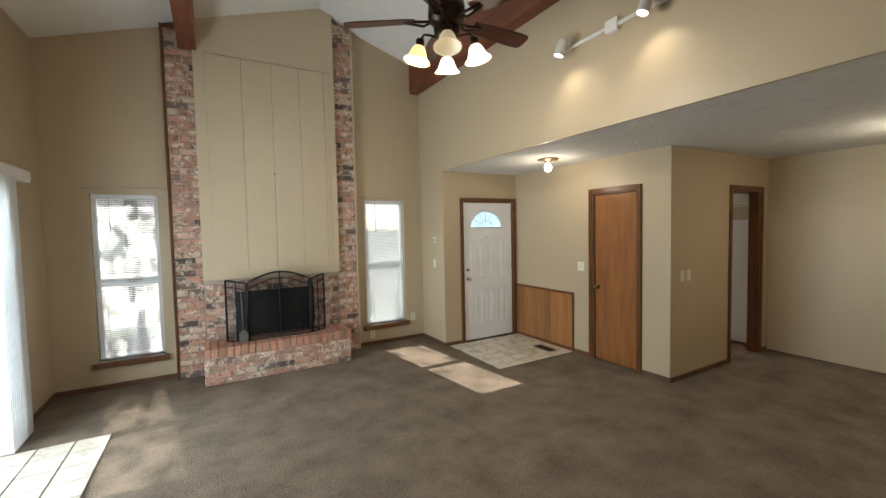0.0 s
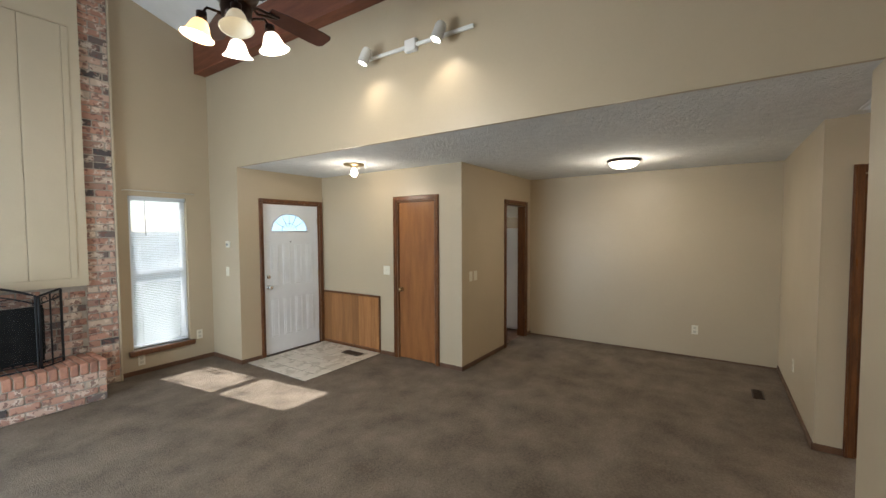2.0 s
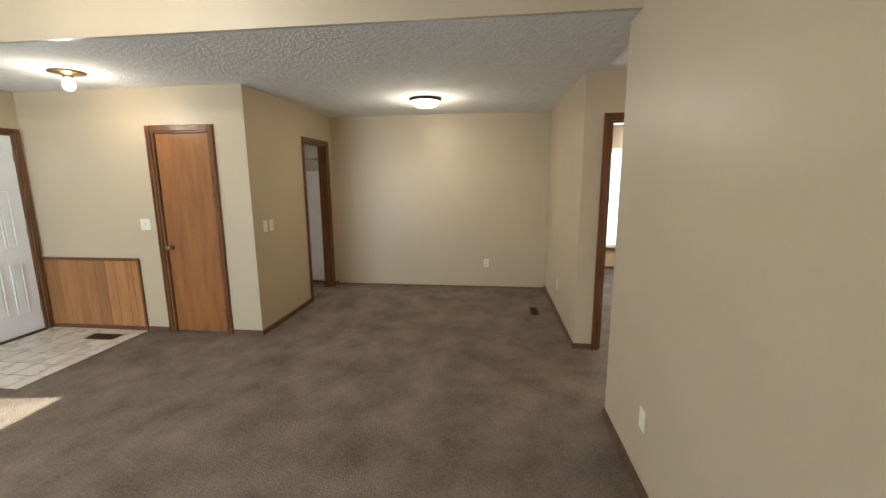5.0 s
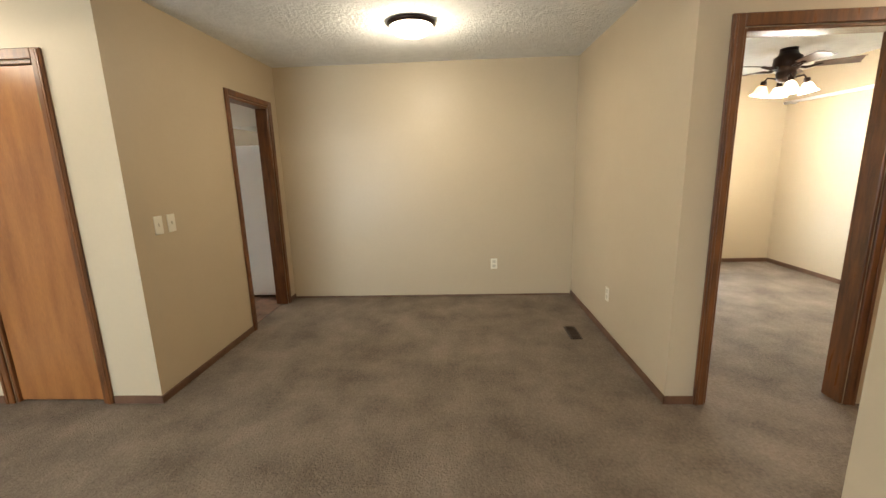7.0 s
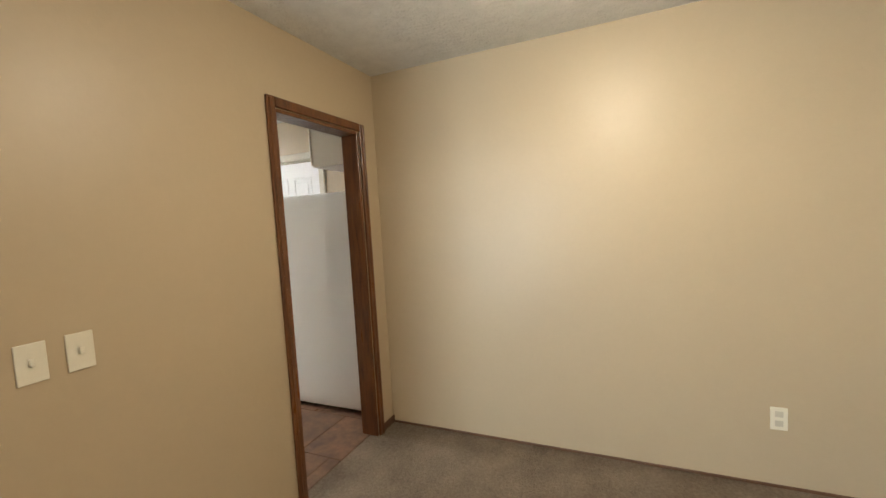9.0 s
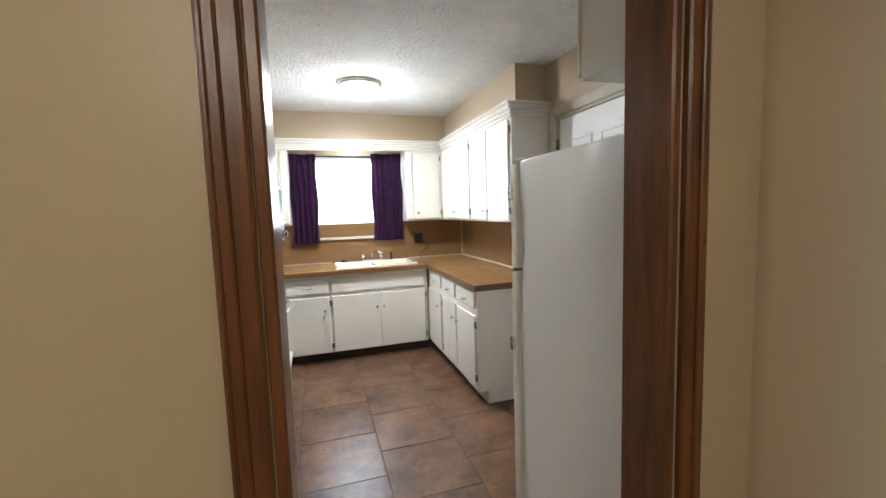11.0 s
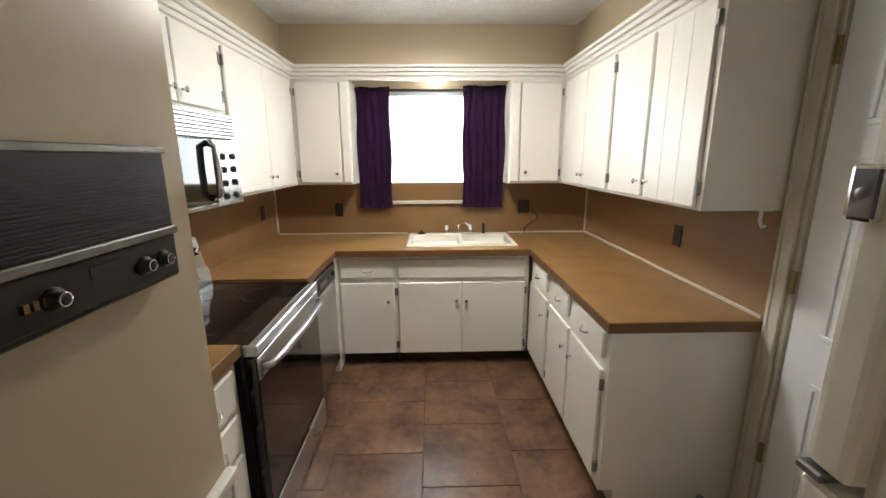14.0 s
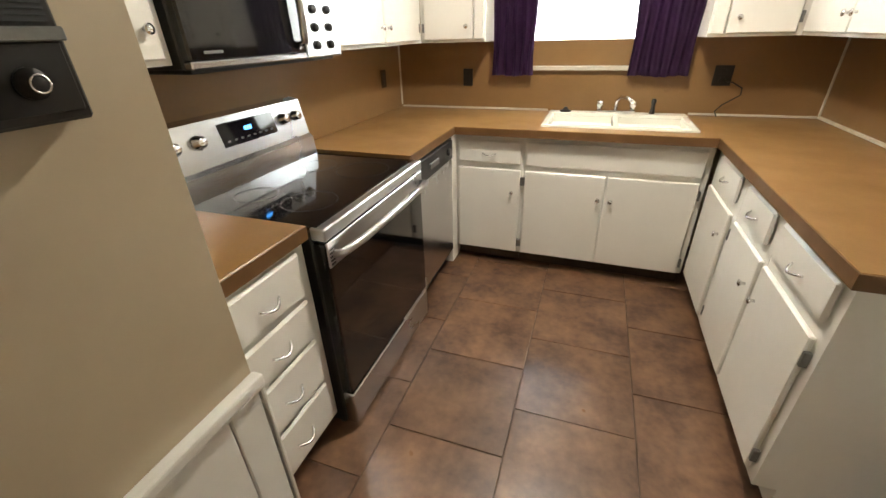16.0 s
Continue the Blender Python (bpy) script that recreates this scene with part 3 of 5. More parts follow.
for r in range(4):
    for k in range(2):
        HB.append(((0.276, 5.28 + 0.205 * k + (0.05 if r % 2 else 0), 0.036 + 0.0725 * r), (0.03, 0.19, 0.0615), 0.005))
        HB.append(((1.857, 5.28 + 0.205 * k + (0.05 if r % 2 else 0), 0.036 + 0.0725 * r), (0.03, 0.19, 0.0615), 0.005))
pieces("brick", hearth, M_BRICK, HB)
pieces("brick", hearth, M_BRICK_O, CAP)

# fire screen: three folding mesh panels, the middle one arched
scr = thing("fire_screen", (1.06, 5.30, 0.402), "black wrought iron folding fire screen with arched top", "fire screen")


def screen_panel(a, b, h0, h1, arch):
    a, b = Vector(a), Vector(b)
    n = 14
    top = []
    for i in range(n + 1):
        s = i / n
        p = a.lerp(b, s)
        top.append((p.x, p.y, 0.41 + h0 + (h1 - h0) * s + arch * math.sin(math.pi * s)))
    pts = [(a.x, a.y, 0.405), *top, (b.x, b.y, 0.405)]
    fr = part("screen_frame", tube(bmesh.new(), pts + [pts[0]], 0.011, 6), M_BLACK, scr)
    part("bottom_bar", tube(bmesh.new(), [(a.x, a.y, 0.45), (b.x, b.y, 0.45)], 0.008, 6), M_BLACK, fr)
    low = [(p[0], p[1], p[2] - 0.075) for p in top]
    part("top_bar", tube(bmesh.new(), low, 0.007, 6), M_BLACK, fr)
    m = a.lerp(b, 0.5)
    part("mid_bar", tube(bmesh.new(), [(m.x, m.y, 0.41), top[n // 2]], 0.007, 6), M_BLACK, fr)
    bm = bmesh.new()
    vs = [[bm.verts.new((p[0], p[1] + 0.004, zz)) for p in top for zz in (0.42,)], [bm.verts.new((p[0], p[1] + 0.004, p[2] - 0.004)) for p in top]]
    for i in range(n):
        bm.faces.new((vs[0][i], vs[0][i + 1], vs[1][i + 1], vs[1][i]))
    bmesh.ops.solidify(bm, geom=bm.faces, thickness=0.002)
    part("screen_mesh", bm, M_MESH, fr)
    for k in (0.25, 0.75):
        c = a.lerp(b, k)
        part("scroll", tube(bmesh.new(), [(c.x + (b.x - a.x) * 0.1 * math.cos(t * 0.5), c.y, 0.41 + h0 - 0.04 + 0.03 * math.sin(t * 0.5)) for t in range(10)], 0.004, 5), M_BLACK, fr)


screen_panel((0.72, 5.31), (1.41, 5.31), 0.665, 0.665, 0.105)
screen_panel((0.50, 5.40), (0.70, 5.31), 0.70, 0.66, 0.0)
screen_panel((1.43, 5.31), (1.61, 5.43), 0.66, 0.70, 0.0)
shov = thing("fire_shovel", (0.655, 5.255, 0.40), "grey metal fireplace shovel leaning on the screen", "shovel")
part("shovel_rod", tube(bmesh.new(), [(0.655, 5.25, 0.50), (0.650, 5.29, 1.0)], 0.005, 6), M_GREYM, shov)
bm = bmesh.new()
prism(bm, [(0.612, 0.405), (0.70, 0.405), (0.705, 0.50), (0.68, 0.545), (0.635, 0.545), (0.612, 0.50)], "y", 5.235, 5.243)
part("shovel_blade", bm, M_GREYM, shov)


# ---- windows with blinds ----
def window_y(name, x0, x1, z0, z1, face, out_face, tilt, label):
    """A sash window in a wall square to y: vinyl frame, two panes, blind, stool and rod."""
    w = thing(name, ((x0 + x1) / 2, face, z0), label, "window", "fireplace windows", "structure")
    t = 0.045
    yb, yf = out_face - 0.03, out_face - 0.09
    bm = bmesh.new()
    for a in ((x0, yf, z0, x0 + t, yb, z1), (x1 - t, yf, z0, x1, yb, z1), (x0 + t, yf, z1 - t, x1 - t, yb, z1), (x0 + t, yf, z0, x1 - t, yb, z0 + t)):
        box(bm, *a, 0.004)
    fr = part("window_frame", bm, M_VINYL, w)
    zm = (z0 + z1) / 2
    part("meeting_rail", one(x0 + t, yf, zm - 0.025, x1 - t, yb, zm + 0.025, 0.004), M_VINYL, fr)
    for za, zb in ((z0 + t, zm - 0.025), (zm + 0.025, z1 - t)):
        p = part("pane", one(x0 + t, yb - 0.03, za, x1 - t, yb - 0.026, zb), M_PANE, w)
        p.visible_shadow = False
    # blind
    yc = face + 0.022
    bl = part("blind_headrail", one(x0 + 0.012, face + 0.004, z1 - 0.045, x1 - 0.012, face + 0.04, z1 - 0.003, 0.003), M_BLIND, w, "white blind headrail")
    bm = bmesh.new()
    z = z1 - 0.06
    c, s = math.cos(tilt) * 0.0125, math.sin(tilt) * 0.0125
    while z > z0 + 0.04:
        vs = [bm.verts.new(p) for p in ((x0 + 0.015, yc - c, z - s), (x1 - 0.015, yc - c, z - s), (x1 - 0.015, yc + c, z + s), (x0 + 0.015, yc + c, z + s),
                                        (x0 + 0.015, yc, z + 0.0018), (x1 - 0.015, yc, z + 0.0018))]
        bm.faces.new((vs[0], vs[1], vs[5], vs[4]))
        bm.faces.new((vs[4], vs[5], vs[2], vs[3]))
        z -= 0.0205
    tagged(part("blind_slats", bm, M_BLIND, bl), kind="stuff")
    part("blind_bottom_rail", one(x0 + 0.015, yc - 0.012, z0 + 0.022, x1 - 0.015, yc + 0.012, z0 + 0.036, 0.003), M_BLIND, bl)
    for xx in (x0 + 0.11, x1 - 0.11):
        part("blind_cord", tube(bmesh.new(), [(xx, yc - 0.013, z0 + 0.03), (xx, yc - 0.013, z1 - 0.04)], 0.0012, 4), M_BLIND, bl)
    part("blind_wand", tube(bmesh.new(), [(x0 + 0.16, yc - 0.02, z1 - 0.05), (x0 + 0.165, yc - 0.025, z1 - 0.46)], 0.004, 6), M_GREYM, bl)
    part("window_sill", one(x0 - 0.05, face - 0.055, z0 - 0.062, x1 + 0.04, face - 0.001, z0 - 0.004, 0.006), M_TRIM, w, "dark wooden sill")
    part("stool_liner", one(x0 + 0.001, face - 0.001, z0 - 0.02, x1 - 0.001, out_face - 0.09, z0 - 0.0), M_VINYL, w)
    rod = thing("curtain_rod", (x0, face, z1 + 0.06), "thin pale curtain rod over the window", "curtain rod", "curtain rods")
    part("rod", tube(bmesh.new(), [(x0 - 0.05, face - 0.004, z1 + 0.055), (x0 - 0.05, face - 0.05, z1 + 0.058), (x1 + 0.07, face - 0.05, z1 + 0.055), (x1 + 0.07, face - 0.004, z1 + 0.055)], 0.006, 6), M_CABIN, rod)
    return w


window_y("window_1", -0.71, -0.12, 0.30, 2.09, 5.70, 5.85, radians(24), "white sash window with open mini-blinds")
window_y("window_2", 2.27, 2.88, 0.29, 2.07, 5.70, 5.85, radians(34), "white sash window with tilted mini-blinds")

# sliding door with vertical blind
sd = thing("sliding_door", (-1.15, 3.73, 0), "white framed sliding glass patio door", "door", kind="structure")
bm = bmesh.new()
for a in ((-1.19, 2.80, 0, -1.12, 2.86, 2.06), (-1.19, 4.60, 0, -1.12, 4.66, 2.06), (-1.19, 2.86, 2.0, -1.12, 4.60, 2.06), (-1.19, 2.86, 0, -1.12, 4.60, 0.05), (-1.18, 3.70, 0.05, -1.13, 3.76, 2.0)):
    box(bm, *a, 0.004)
part("door_frame", bm, M_VINYL, sd)
for ya, yb in ((2.86, 3.70), (3.76, 4.60)):
    part("pane", one(-1.157, ya, 0.05, -1.153, yb, 2.0), M_PANE, sd).visible_shadow = False
vb = thing("vertical_blind", (-1.02, 4.0, 2.2), "white vertical blind drawn aside under a rounded valance", "blind")
part("valance", one(-1.078, 2.4, 2.13, -0.985, 5.16, 2.24, 0.03, 3), M_VINYL, vb)
for i in range(11):
    y = 4.36 + 0.038 * i
    part("vane", one(-1.06, y, 0.03, -0.965, y + 0.004, 2.14), M_VINYL, vb)
pt = tagged(part("floor_tile_patio", one(-1.078, 2.45, 0.0, -0.395, 4.405, 0.004), M_GROUT), "white square tiles before the patio door", "floor", kind="structure")
pieces("tile", pt, M_TILE_E, [((-1.078 + 0.113 + 0.228 * i, 4.405 - 0.113 - 0.228 * j, 0.006), (0.216, 0.216, 0.006), 0.0015) for i in range(3) for j in range(8)])

# ---- ceiling fan ----


def bell(bm, at, r, h, tilt_dir=None, lean=0.0):
    lathe(bm, [(0.022, 0), (0.034, -0.008), (0.045, -0.026), (r * 0.62, -h * 0.5), (r * 0.74, -h * 0.76), (r * 0.92, -h * 0.93), (r, -h), (r * 0.97, -h + 0.003), (r * 0.70, -h * 0.76), (0.04, -0.026), (0.02, -0.010)], (0, 0, 0), 22)
    m = Matrix.Translation(at)
    if tilt_dir is not None:
        m = m @ Matrix.Rotation(lean, 4, Vector((-tilt_dir.y, tilt_dir.x, 0)))
    bmesh.ops.transform(bm, matrix=m, verts=bm.verts)
    return bm


def ceiling_fan(at, top, blade_z, radius, spin, label, lit):
    f = thing("ceiling_fan", (at[0], at[1], top), label, "ceiling fan")
    cx, cy = at
    part("canopy", lathe(bmesh.new(), [(0.02, -0.09), (0.07, -0.05), (0.075, 0)], (cx, cy, top), 20), M_BRONZE, f)
    part("downrod", tube(bmesh.new(), [(cx, cy, top - 0.05), (cx, cy, blade_z + 0.14)], 0.013, 10), M_BRONZE, f)
    part("motor", lathe(bmesh.new(), [(0.03, 0.16), (0.07, 0.14), (0.085, 0.10), (0.115, 0.08), (0.12, 0.0), (0.105, -0.03), (0.08, -0.05), (0.085, -0.07), (0.075, -0.13), (0.05, -0.15), (0.02, -0.155)], (cx, cy, blade_z), 28), M_BRONZE, f)
    for i in range(5):
        a = spin + 2 * math.pi * i / 5
        d, s = Vector((math.cos(a), math.sin(a), 0)), Vector((-math.sin(a), math.cos(a), 0))
        bm = bmesh.new()
        outline = [(0.20, -0.045), (0.30, -0.058), (0.56, -0.070), (radius - 0.02, -0.066), (radius, -0.04), (radius, 0.04), (radius - 0.02, 0.066), (0.56, 0.070), (0.30, 0.058), (0.20, 0.045)]
        prism(bm, outline, "z", -0.003, 0.004)
        rot = Matrix.Translation((cx, cy, blade_z - 0.01)) @ Matrix.Rotation(a, 4, "Z") @ Matrix.Rotation(radians(-13), 4, "X")
        bmesh.ops.transform(bm, matrix=rot, verts=bm.verts)
        bl = part("blade", bm, M_BLADE, f)
        bm = bmesh.new()
        c = Vector((cx, cy, blade_z - 0.018))
        for w in (-0.022, 0.022):
            tube(bm, [c + d * 0.09, c + d * 0.15 + s * w * 1.3 - Vector((0, 0, 0.012)), c + d * 0.27 + s * w * 0.4 + Vector((0, 0, 0.006))], 0.009, 6)
        part("blade_arm", bm, M_BRONZE, bl)
    n = 4
    for i in range(n):
        a = spin + radians(238) + 2 * math.pi * i / n
        d = Vector((math.cos(a), math.sin(a), 0))
        c = Vector((cx, cy, blade_z - 0.14))
        arm = part("light_arm", tube(bmesh.new(), [c + d * 0.04, c + d * 0.09 + Vector((0, 0, 0.03)), c + d * 0.145 + Vector((0, 0, 0.04)), c + d * 0.17 + Vector((0, 0, 0.005))], 0.008, 7), M_BRONZE, f)
        part("socket", lathe(bmesh.new(), [(0.02, 0.0), (0.027, 0.0), (0.027, 0.045), (0.015, 0.05)], c + d * 0.172 + Vector((0, 0, -0.035)), 14), M_BRONZE, arm)
        sh = part("shade", bell(bmesh.new(), c + d * 0.175 + Vector((0, 0, -0.03)), 0.086, 0.100, d, -0.22), lit[i], arm, "bell glass shade")
        if lit[i] is not M_SHADE_OFF_GLOW:
            p = c + d * 0.192 + Vector((0, 0, -0.100))
            part("bulb", lathe(bmesh.new(), [(0.005, -0.028), (0.018, -0.022), (0.026, 0.0), (0.02, 0.02), (0.012, 0.05)], p, 14), M_BULB, arm)
            point_lamp("fan_bulb", p - Vector((0, 0, 0.055)), 6.2, (1.0, 0.93, 0.81), 0.04)
    part("pull_chain", tube(bmesh.new(), [(cx + 0.03, cy, blade_z - 0.14), (cx + 0.03, cy, blade_z - 0.30)], 0.0018, 5), M_BRASS, f)
    return f


ceiling_fan((1.745, 2.445), roof_z(1.70), 2.985, 0.66, radians(2), "dark bronze five-blade ceiling fan with four glass shades", (M_SHADE_OFF_GLOW, M_SHADE, M_SHADE, M_SHADE_A))
ceiling_fan((6.65, -2.52), 2.45, 2.29, 0.55, radians(100), "brown ceiling fan with lit glass shades in the bedroom", (M_SHADE, M_SHADE_A, M_SHADE, M_SHADE))

# ---- track light ----
tr = thing("track_light", (3.17, 2.27, 3.18), "white wall-mounted track light with two spot heads", "track light")
part("track", one(3.135, 1.70, 3.168, 3.158, 2.83, 3.196, 0.004), M_TWHITE, tr)
part("junction_box", one(3.125, 2.24, 3.135, 3.17, 2.355, 3.235, 0.006), M_TWHITE, tr)
for y in (2.74, 1.97):
    hd = Vector((3.03, y - 0.03, 3.155))
    aim = Vector((-0.30, 0.22, -1.0)).normalized()
    bm = bmesh.new()
    lathe(bm, [(0.02, 0.075), (0.035, 0.07), (0.042, 0.05), (0.045, -0.06), (0.048, -0.065), (0.048, -0.07), (0.038, -0.07), (0.036, -0.03), (0.0, -0.02)][:-1], (0, 0, 0), 20)
    bmesh.ops.transform(bm, matrix=Matrix.Translation(hd) @ aim.to_track_quat("-Z", "Y").to_matrix().to_4x4(), verts=bm.verts)
    h = part("spot_head", bm, M_TWHITE, tr)
    part("swivel", tube(bmesh.new(), [(3.14, y, 3.18), (3.08, y + 0.02, 3.18), hd + Vector((0.0, 0, 0.04))], 0.010, 8), M_TWHITE, h)
    bm = bmesh.new()
    lathe(bm, [(0.010, 0), (0.034, 0.006), (0.036, 0.012), (0.01, 0.014)], (0, 0, 0), 18)
    bmesh.ops.transform(bm, matrix=Matrix.Translation(hd + aim * 0.068) @ (-aim).to_track_quat("Z", "Y").to_matrix().to_4x4(), verts=bm.verts)
    part("bulb", bm, M_BULB, h)
    spot_lamp("track_spot", hd + aim * 0.09, Vector((3.17, y - 0.18, 1.9)), 2.4, WARM, 120, 1.0)

# ---- entry ----
fd = thing("door_front", (3.93, 5.045, 0), "white steel front door with half-moon glass and raised panels", "door", kind="structure")
X0, X1, Y0, Y1 = 3.507, 4.370, 5.045, 5.085
bm = bmesh.new()
box(bm, X0, Y0, 0.02, X1, Y1, 1.65)
CX, R = 3.905, 0.285
arc = [(CX + R * math.cos(math.pi * k / 18), 1.65 + 0.86 * R * math.sin(math.pi * k / 18)) for k in range(19)]
prism(bm, [(X0, 1.65), *[p for p in reversed(arc) if p[0] <= CX + 1e-6], (CX, 2.012), (X0, 2.012)], "y", Y0, Y1)
prism(bm, [(X1, 1.65), (X1, 2.012), (CX, 2.012), *[p for p in reversed(arc) if p[0] >= CX - 1e-6]], "y", Y0, Y1)
leaf = part("door_leaf", bm, M_WHITED, fd)
part("fanlight_pane", prism(bmesh.new(), arc, "y", Y0 + 0.016, Y0 + 0.022), M_FROST, leaf)
part("fanlight_frame", tube(bmesh.new(), [(p[0], Y0, p[1]) for p in arc] + [(arc[0][0], Y0, arc[0][1])], 0.012, 6), M_WHITED, leaf)
for k in (35, 65, 90, 115, 145):
    a = radians(k)
    part("leading", tube(bmesh.new(), [(CX + 0.07 * math.cos(a), Y0 + 0.012, 1.65 + 0.07 * math.sin(a)), (CX + R * math.cos(a), Y0 + 0.012, 1.65 + 0.86 * R * math.sin(a))], 0.003, 5), M_GREYM, leaf)
part("leading", tube(bmesh.new(), [(CX + 0.12 * math.cos(math.pi * k / 12), Y0 + 0.012, 1.652 + 0.11 * math.sin(math.pi * k / 12)) for k in range(13)], 0.003, 5), M_GREYM, leaf)
for i in range(4):
    xa = 3.655 + 0.185 * i - 0.055
    for za, zb in ((0.92, 1.48), (0.24, 0.75)):
        bm = bmesh.new()
        for a in ((xa, za, xa + 0.11, za + 0.012), (xa, zb - 0.012, xa + 0.11, zb), (xa, za + 0.012, xa + 0.012, zb - 0.012), (xa + 0.098, za + 0.012, xa + 0.11, zb - 0.012)):
            box(bm, a[0], Y0 - 0.009, a[1], a[2], Y0 - 0.0, a[3], 0.003)
        box(bm, xa + 0.026, Y0 - 0.007, za + 0.026, xa + 0.084, Y0, zb - 0.026, 0.003)
        part("raised_panel", bm, M_WHITED, leaf)
for z in (1.054, 0.917):
    part("door_knob" if z < 1 else "deadbolt", lathe(bmesh.new(), [(0.026, 0), (0.030, -0.004), (0.028, -0.012), (0.012, -0.02), (0.014, -0.035), (0.028, -0.045), (0.026, -0.062), (0.01, -0.068)] if z < 1 else [(0.028, 0), (0.03, -0.006), (0.026, -0.018), (0.01, -0.022)], (3.565, Y0 - 0.001, z), 18, "y"), M_CHROME, leaf)
part("peephole", lathe(bmesh.new(), [(0.009, 0), (0.009, -0.005), (0.004, -0.006)], (3.905, Y0 - 0.001, 1.51), 12, "y"), M_BLACK, leaf)
for z in (0.25, 1.05, 1.80):
    part("hinge", one(4.362, Y0 - 0.012, z - 0.045, 4.374, Y0 + 0.002, z + 0.045, 0.003), M_BRASS, fd)
part("threshold", one(3.507, 5.00, 0.008, 4.370, 5.12, 0.024, 0.004), M_VENT, fd, "dark metal threshold")

et = tagged(part("floor_tile_entry", one(3.225, 3.885, 0.0, 4.443, 5.018, 0.004), M_GROUT), "cream square ceramic tiles inside the front door", "floor", kind="structure")
TW = 1.218 / 6
pieces("tile", et, M_TILE_E, [((3.225 + TW * (i + 0.5), 5.018 - TW * (j + 0.5), 0.006), (TW - 0.013, TW - 0.013, 0.006), 0.0015) for i in range(6) for j in range(5)])
pieces("tile", et, M_TILE_E, [((3.225 + TW * (i + 0.5), (3.885 + 5.018 - TW * 5) / 2, 0.006), (TW - 0.010, 5.018 - TW * 5 - 3.885 - 0.006, 0.006), 0.0015) for i in range(6)])

wn = thing("wainscot_panel", (4.455, 4.45, 0), "honey-brown vertical plank wainscot panel with dark cap", "wainscot", kind="structure")
y = 3.912
while y < 5.02:
    w = random.choice((0.07, 0.09, 0.11, 0.13))
    e = min(y + w, 5.026)
    part("plank", one(4.441, y + 0.001, 0.05, 4.454, e - 0.001, 0.755, 0.002), M_WAINS, wn)
    y = e
part("cap_rail", one(4.425, 3.885, 0.755, 4.454, 5.028, 0.782, 0.004), M_TRIM, wn)
part("end_strip", one(4.434, 3.885, 0.0, 4.454, 3.911, 0.755, 0.003), M_TRIM, wn)
part("base_strip", one(4.436, 3.911, 0.008, 4.454, 5.028, 0.05, 0.003), M_TRIM, wn)


def floor_vent(x0, y0, x1, y1, z=0.0):
    v = thing("floor_vent", ((x0 + x1) / 2, (y0 + y1) / 2, z), "brown metal floor register", "vent", "floor vents")
    part("vent_frame", one(x0, y0, z + 0.0005, x1, y1, z + 0.006, 0.002), M_VENT, v)
    n = 9
    along_y = (y1 - y0) > (x1 - x0)
    for i in range(n):
        if along_y:
            a = y0 + 0.015 + (y1 - y0 - 0.03) * i / (n - 1)
            part("louver", one(x0 + 0.015, a - 0.004, z + 0.006, x1 - 0.015, a + 0.004, z + 0.011, 0.001), M_VENT, v)
        else:
            a = x0 + 0.015 + (x1 - x0 - 0.03) * i / (n - 1)
            part("louver", one(a - 0.004, y0 + 0.015, z + 0.006, a + 0.004, y1 - 0.015, z + 0.011, 0.001), M_VENT, v)


floor_vent(4.16, 4.04, 4.30, 4.35, 0.009)
floor_vent(5.36, -0.26, 5.62, -0.16)


def hinge(x, y, z, parent, sx=0.012, sy=0.012, material=None):
    part("hinge", one(x - sx / 2, y - sy / 2, z - 0.045, x + sx / 2, y + sy / 2, z + 0.045, 0.003), material or M_BRASS, parent)


cd = thing("door_closet", (4.47, 3.28, 0), "flush orange-brown wooden closet door, closed", "door", kind="structure")
part("door_leaf", one(4.470, 3.004, 0.012, 4.505, 3.561, 2.012, 0.003), M_DOORW, cd)
part("door_knob", lathe(bmesh.new(), [(0.026, 0), (0.028, -0.006), (0.012, -0.014), (0.013, -0.035), (0.027, -0.045), (0.025, -0.062), (0.008, -0.068)], (4.470, 3.515, 0.90), 18, "x"), M_BRASS, cd)
for z in (0.32, 1.82):
    hinge(4.463, 3.003, z, cd)


# ---- plates and outlets ----
def plate(axis, face, out, b, z, kind, material=None, w=0.07, h=0.115):
    material = material or M_PLATE
    names = {"switch": ("light_switch", "ivory toggle light switch plate on the wall"), "outlet": ("power_outlet", "ivory duplex power outlet on the wall"),
             "blank": ("wall_plate", "blank ivory cover plate on the wall"), "black": ("power_outlet", "dark brown power outlet on the backsplash")}
    nm, lb = names[kind]
    t = thing(nm, (face, b, z) if axis == "x" else (b, face, z), lb, "outlet" if "outlet" in nm else "switch", "wall plates")

    def put(n, b0, b1, z0, z1, d0, d1, m):
        a, c = face + out * d0, face + out * d1
        part(n, one(a, b0, z0, c, b1, z1, 0.0015) if axis == "x" else one(b0, a, z0, b1, c, z1, 0.0015), m, t)
    put("cover", b - w / 2, b + w / 2, z - h / 2, z + h / 2, 0.0005, 0.006, material)
    if kind == "switch":
        put("toggle", b - 0.006, b + 0.006, z - 0.008, z + 0.014, 0.006, 0.016, material)
    elif kind in ("outlet", "black"):
        for dz in (-0.024, 0.024):
            put("socket", b - 0.017, b + 0.017, z + dz - 0.015, z + dz + 0.015, 0.006, 0.008, M_CABIN if kind == "outlet" else M_BLACKP)
    return t


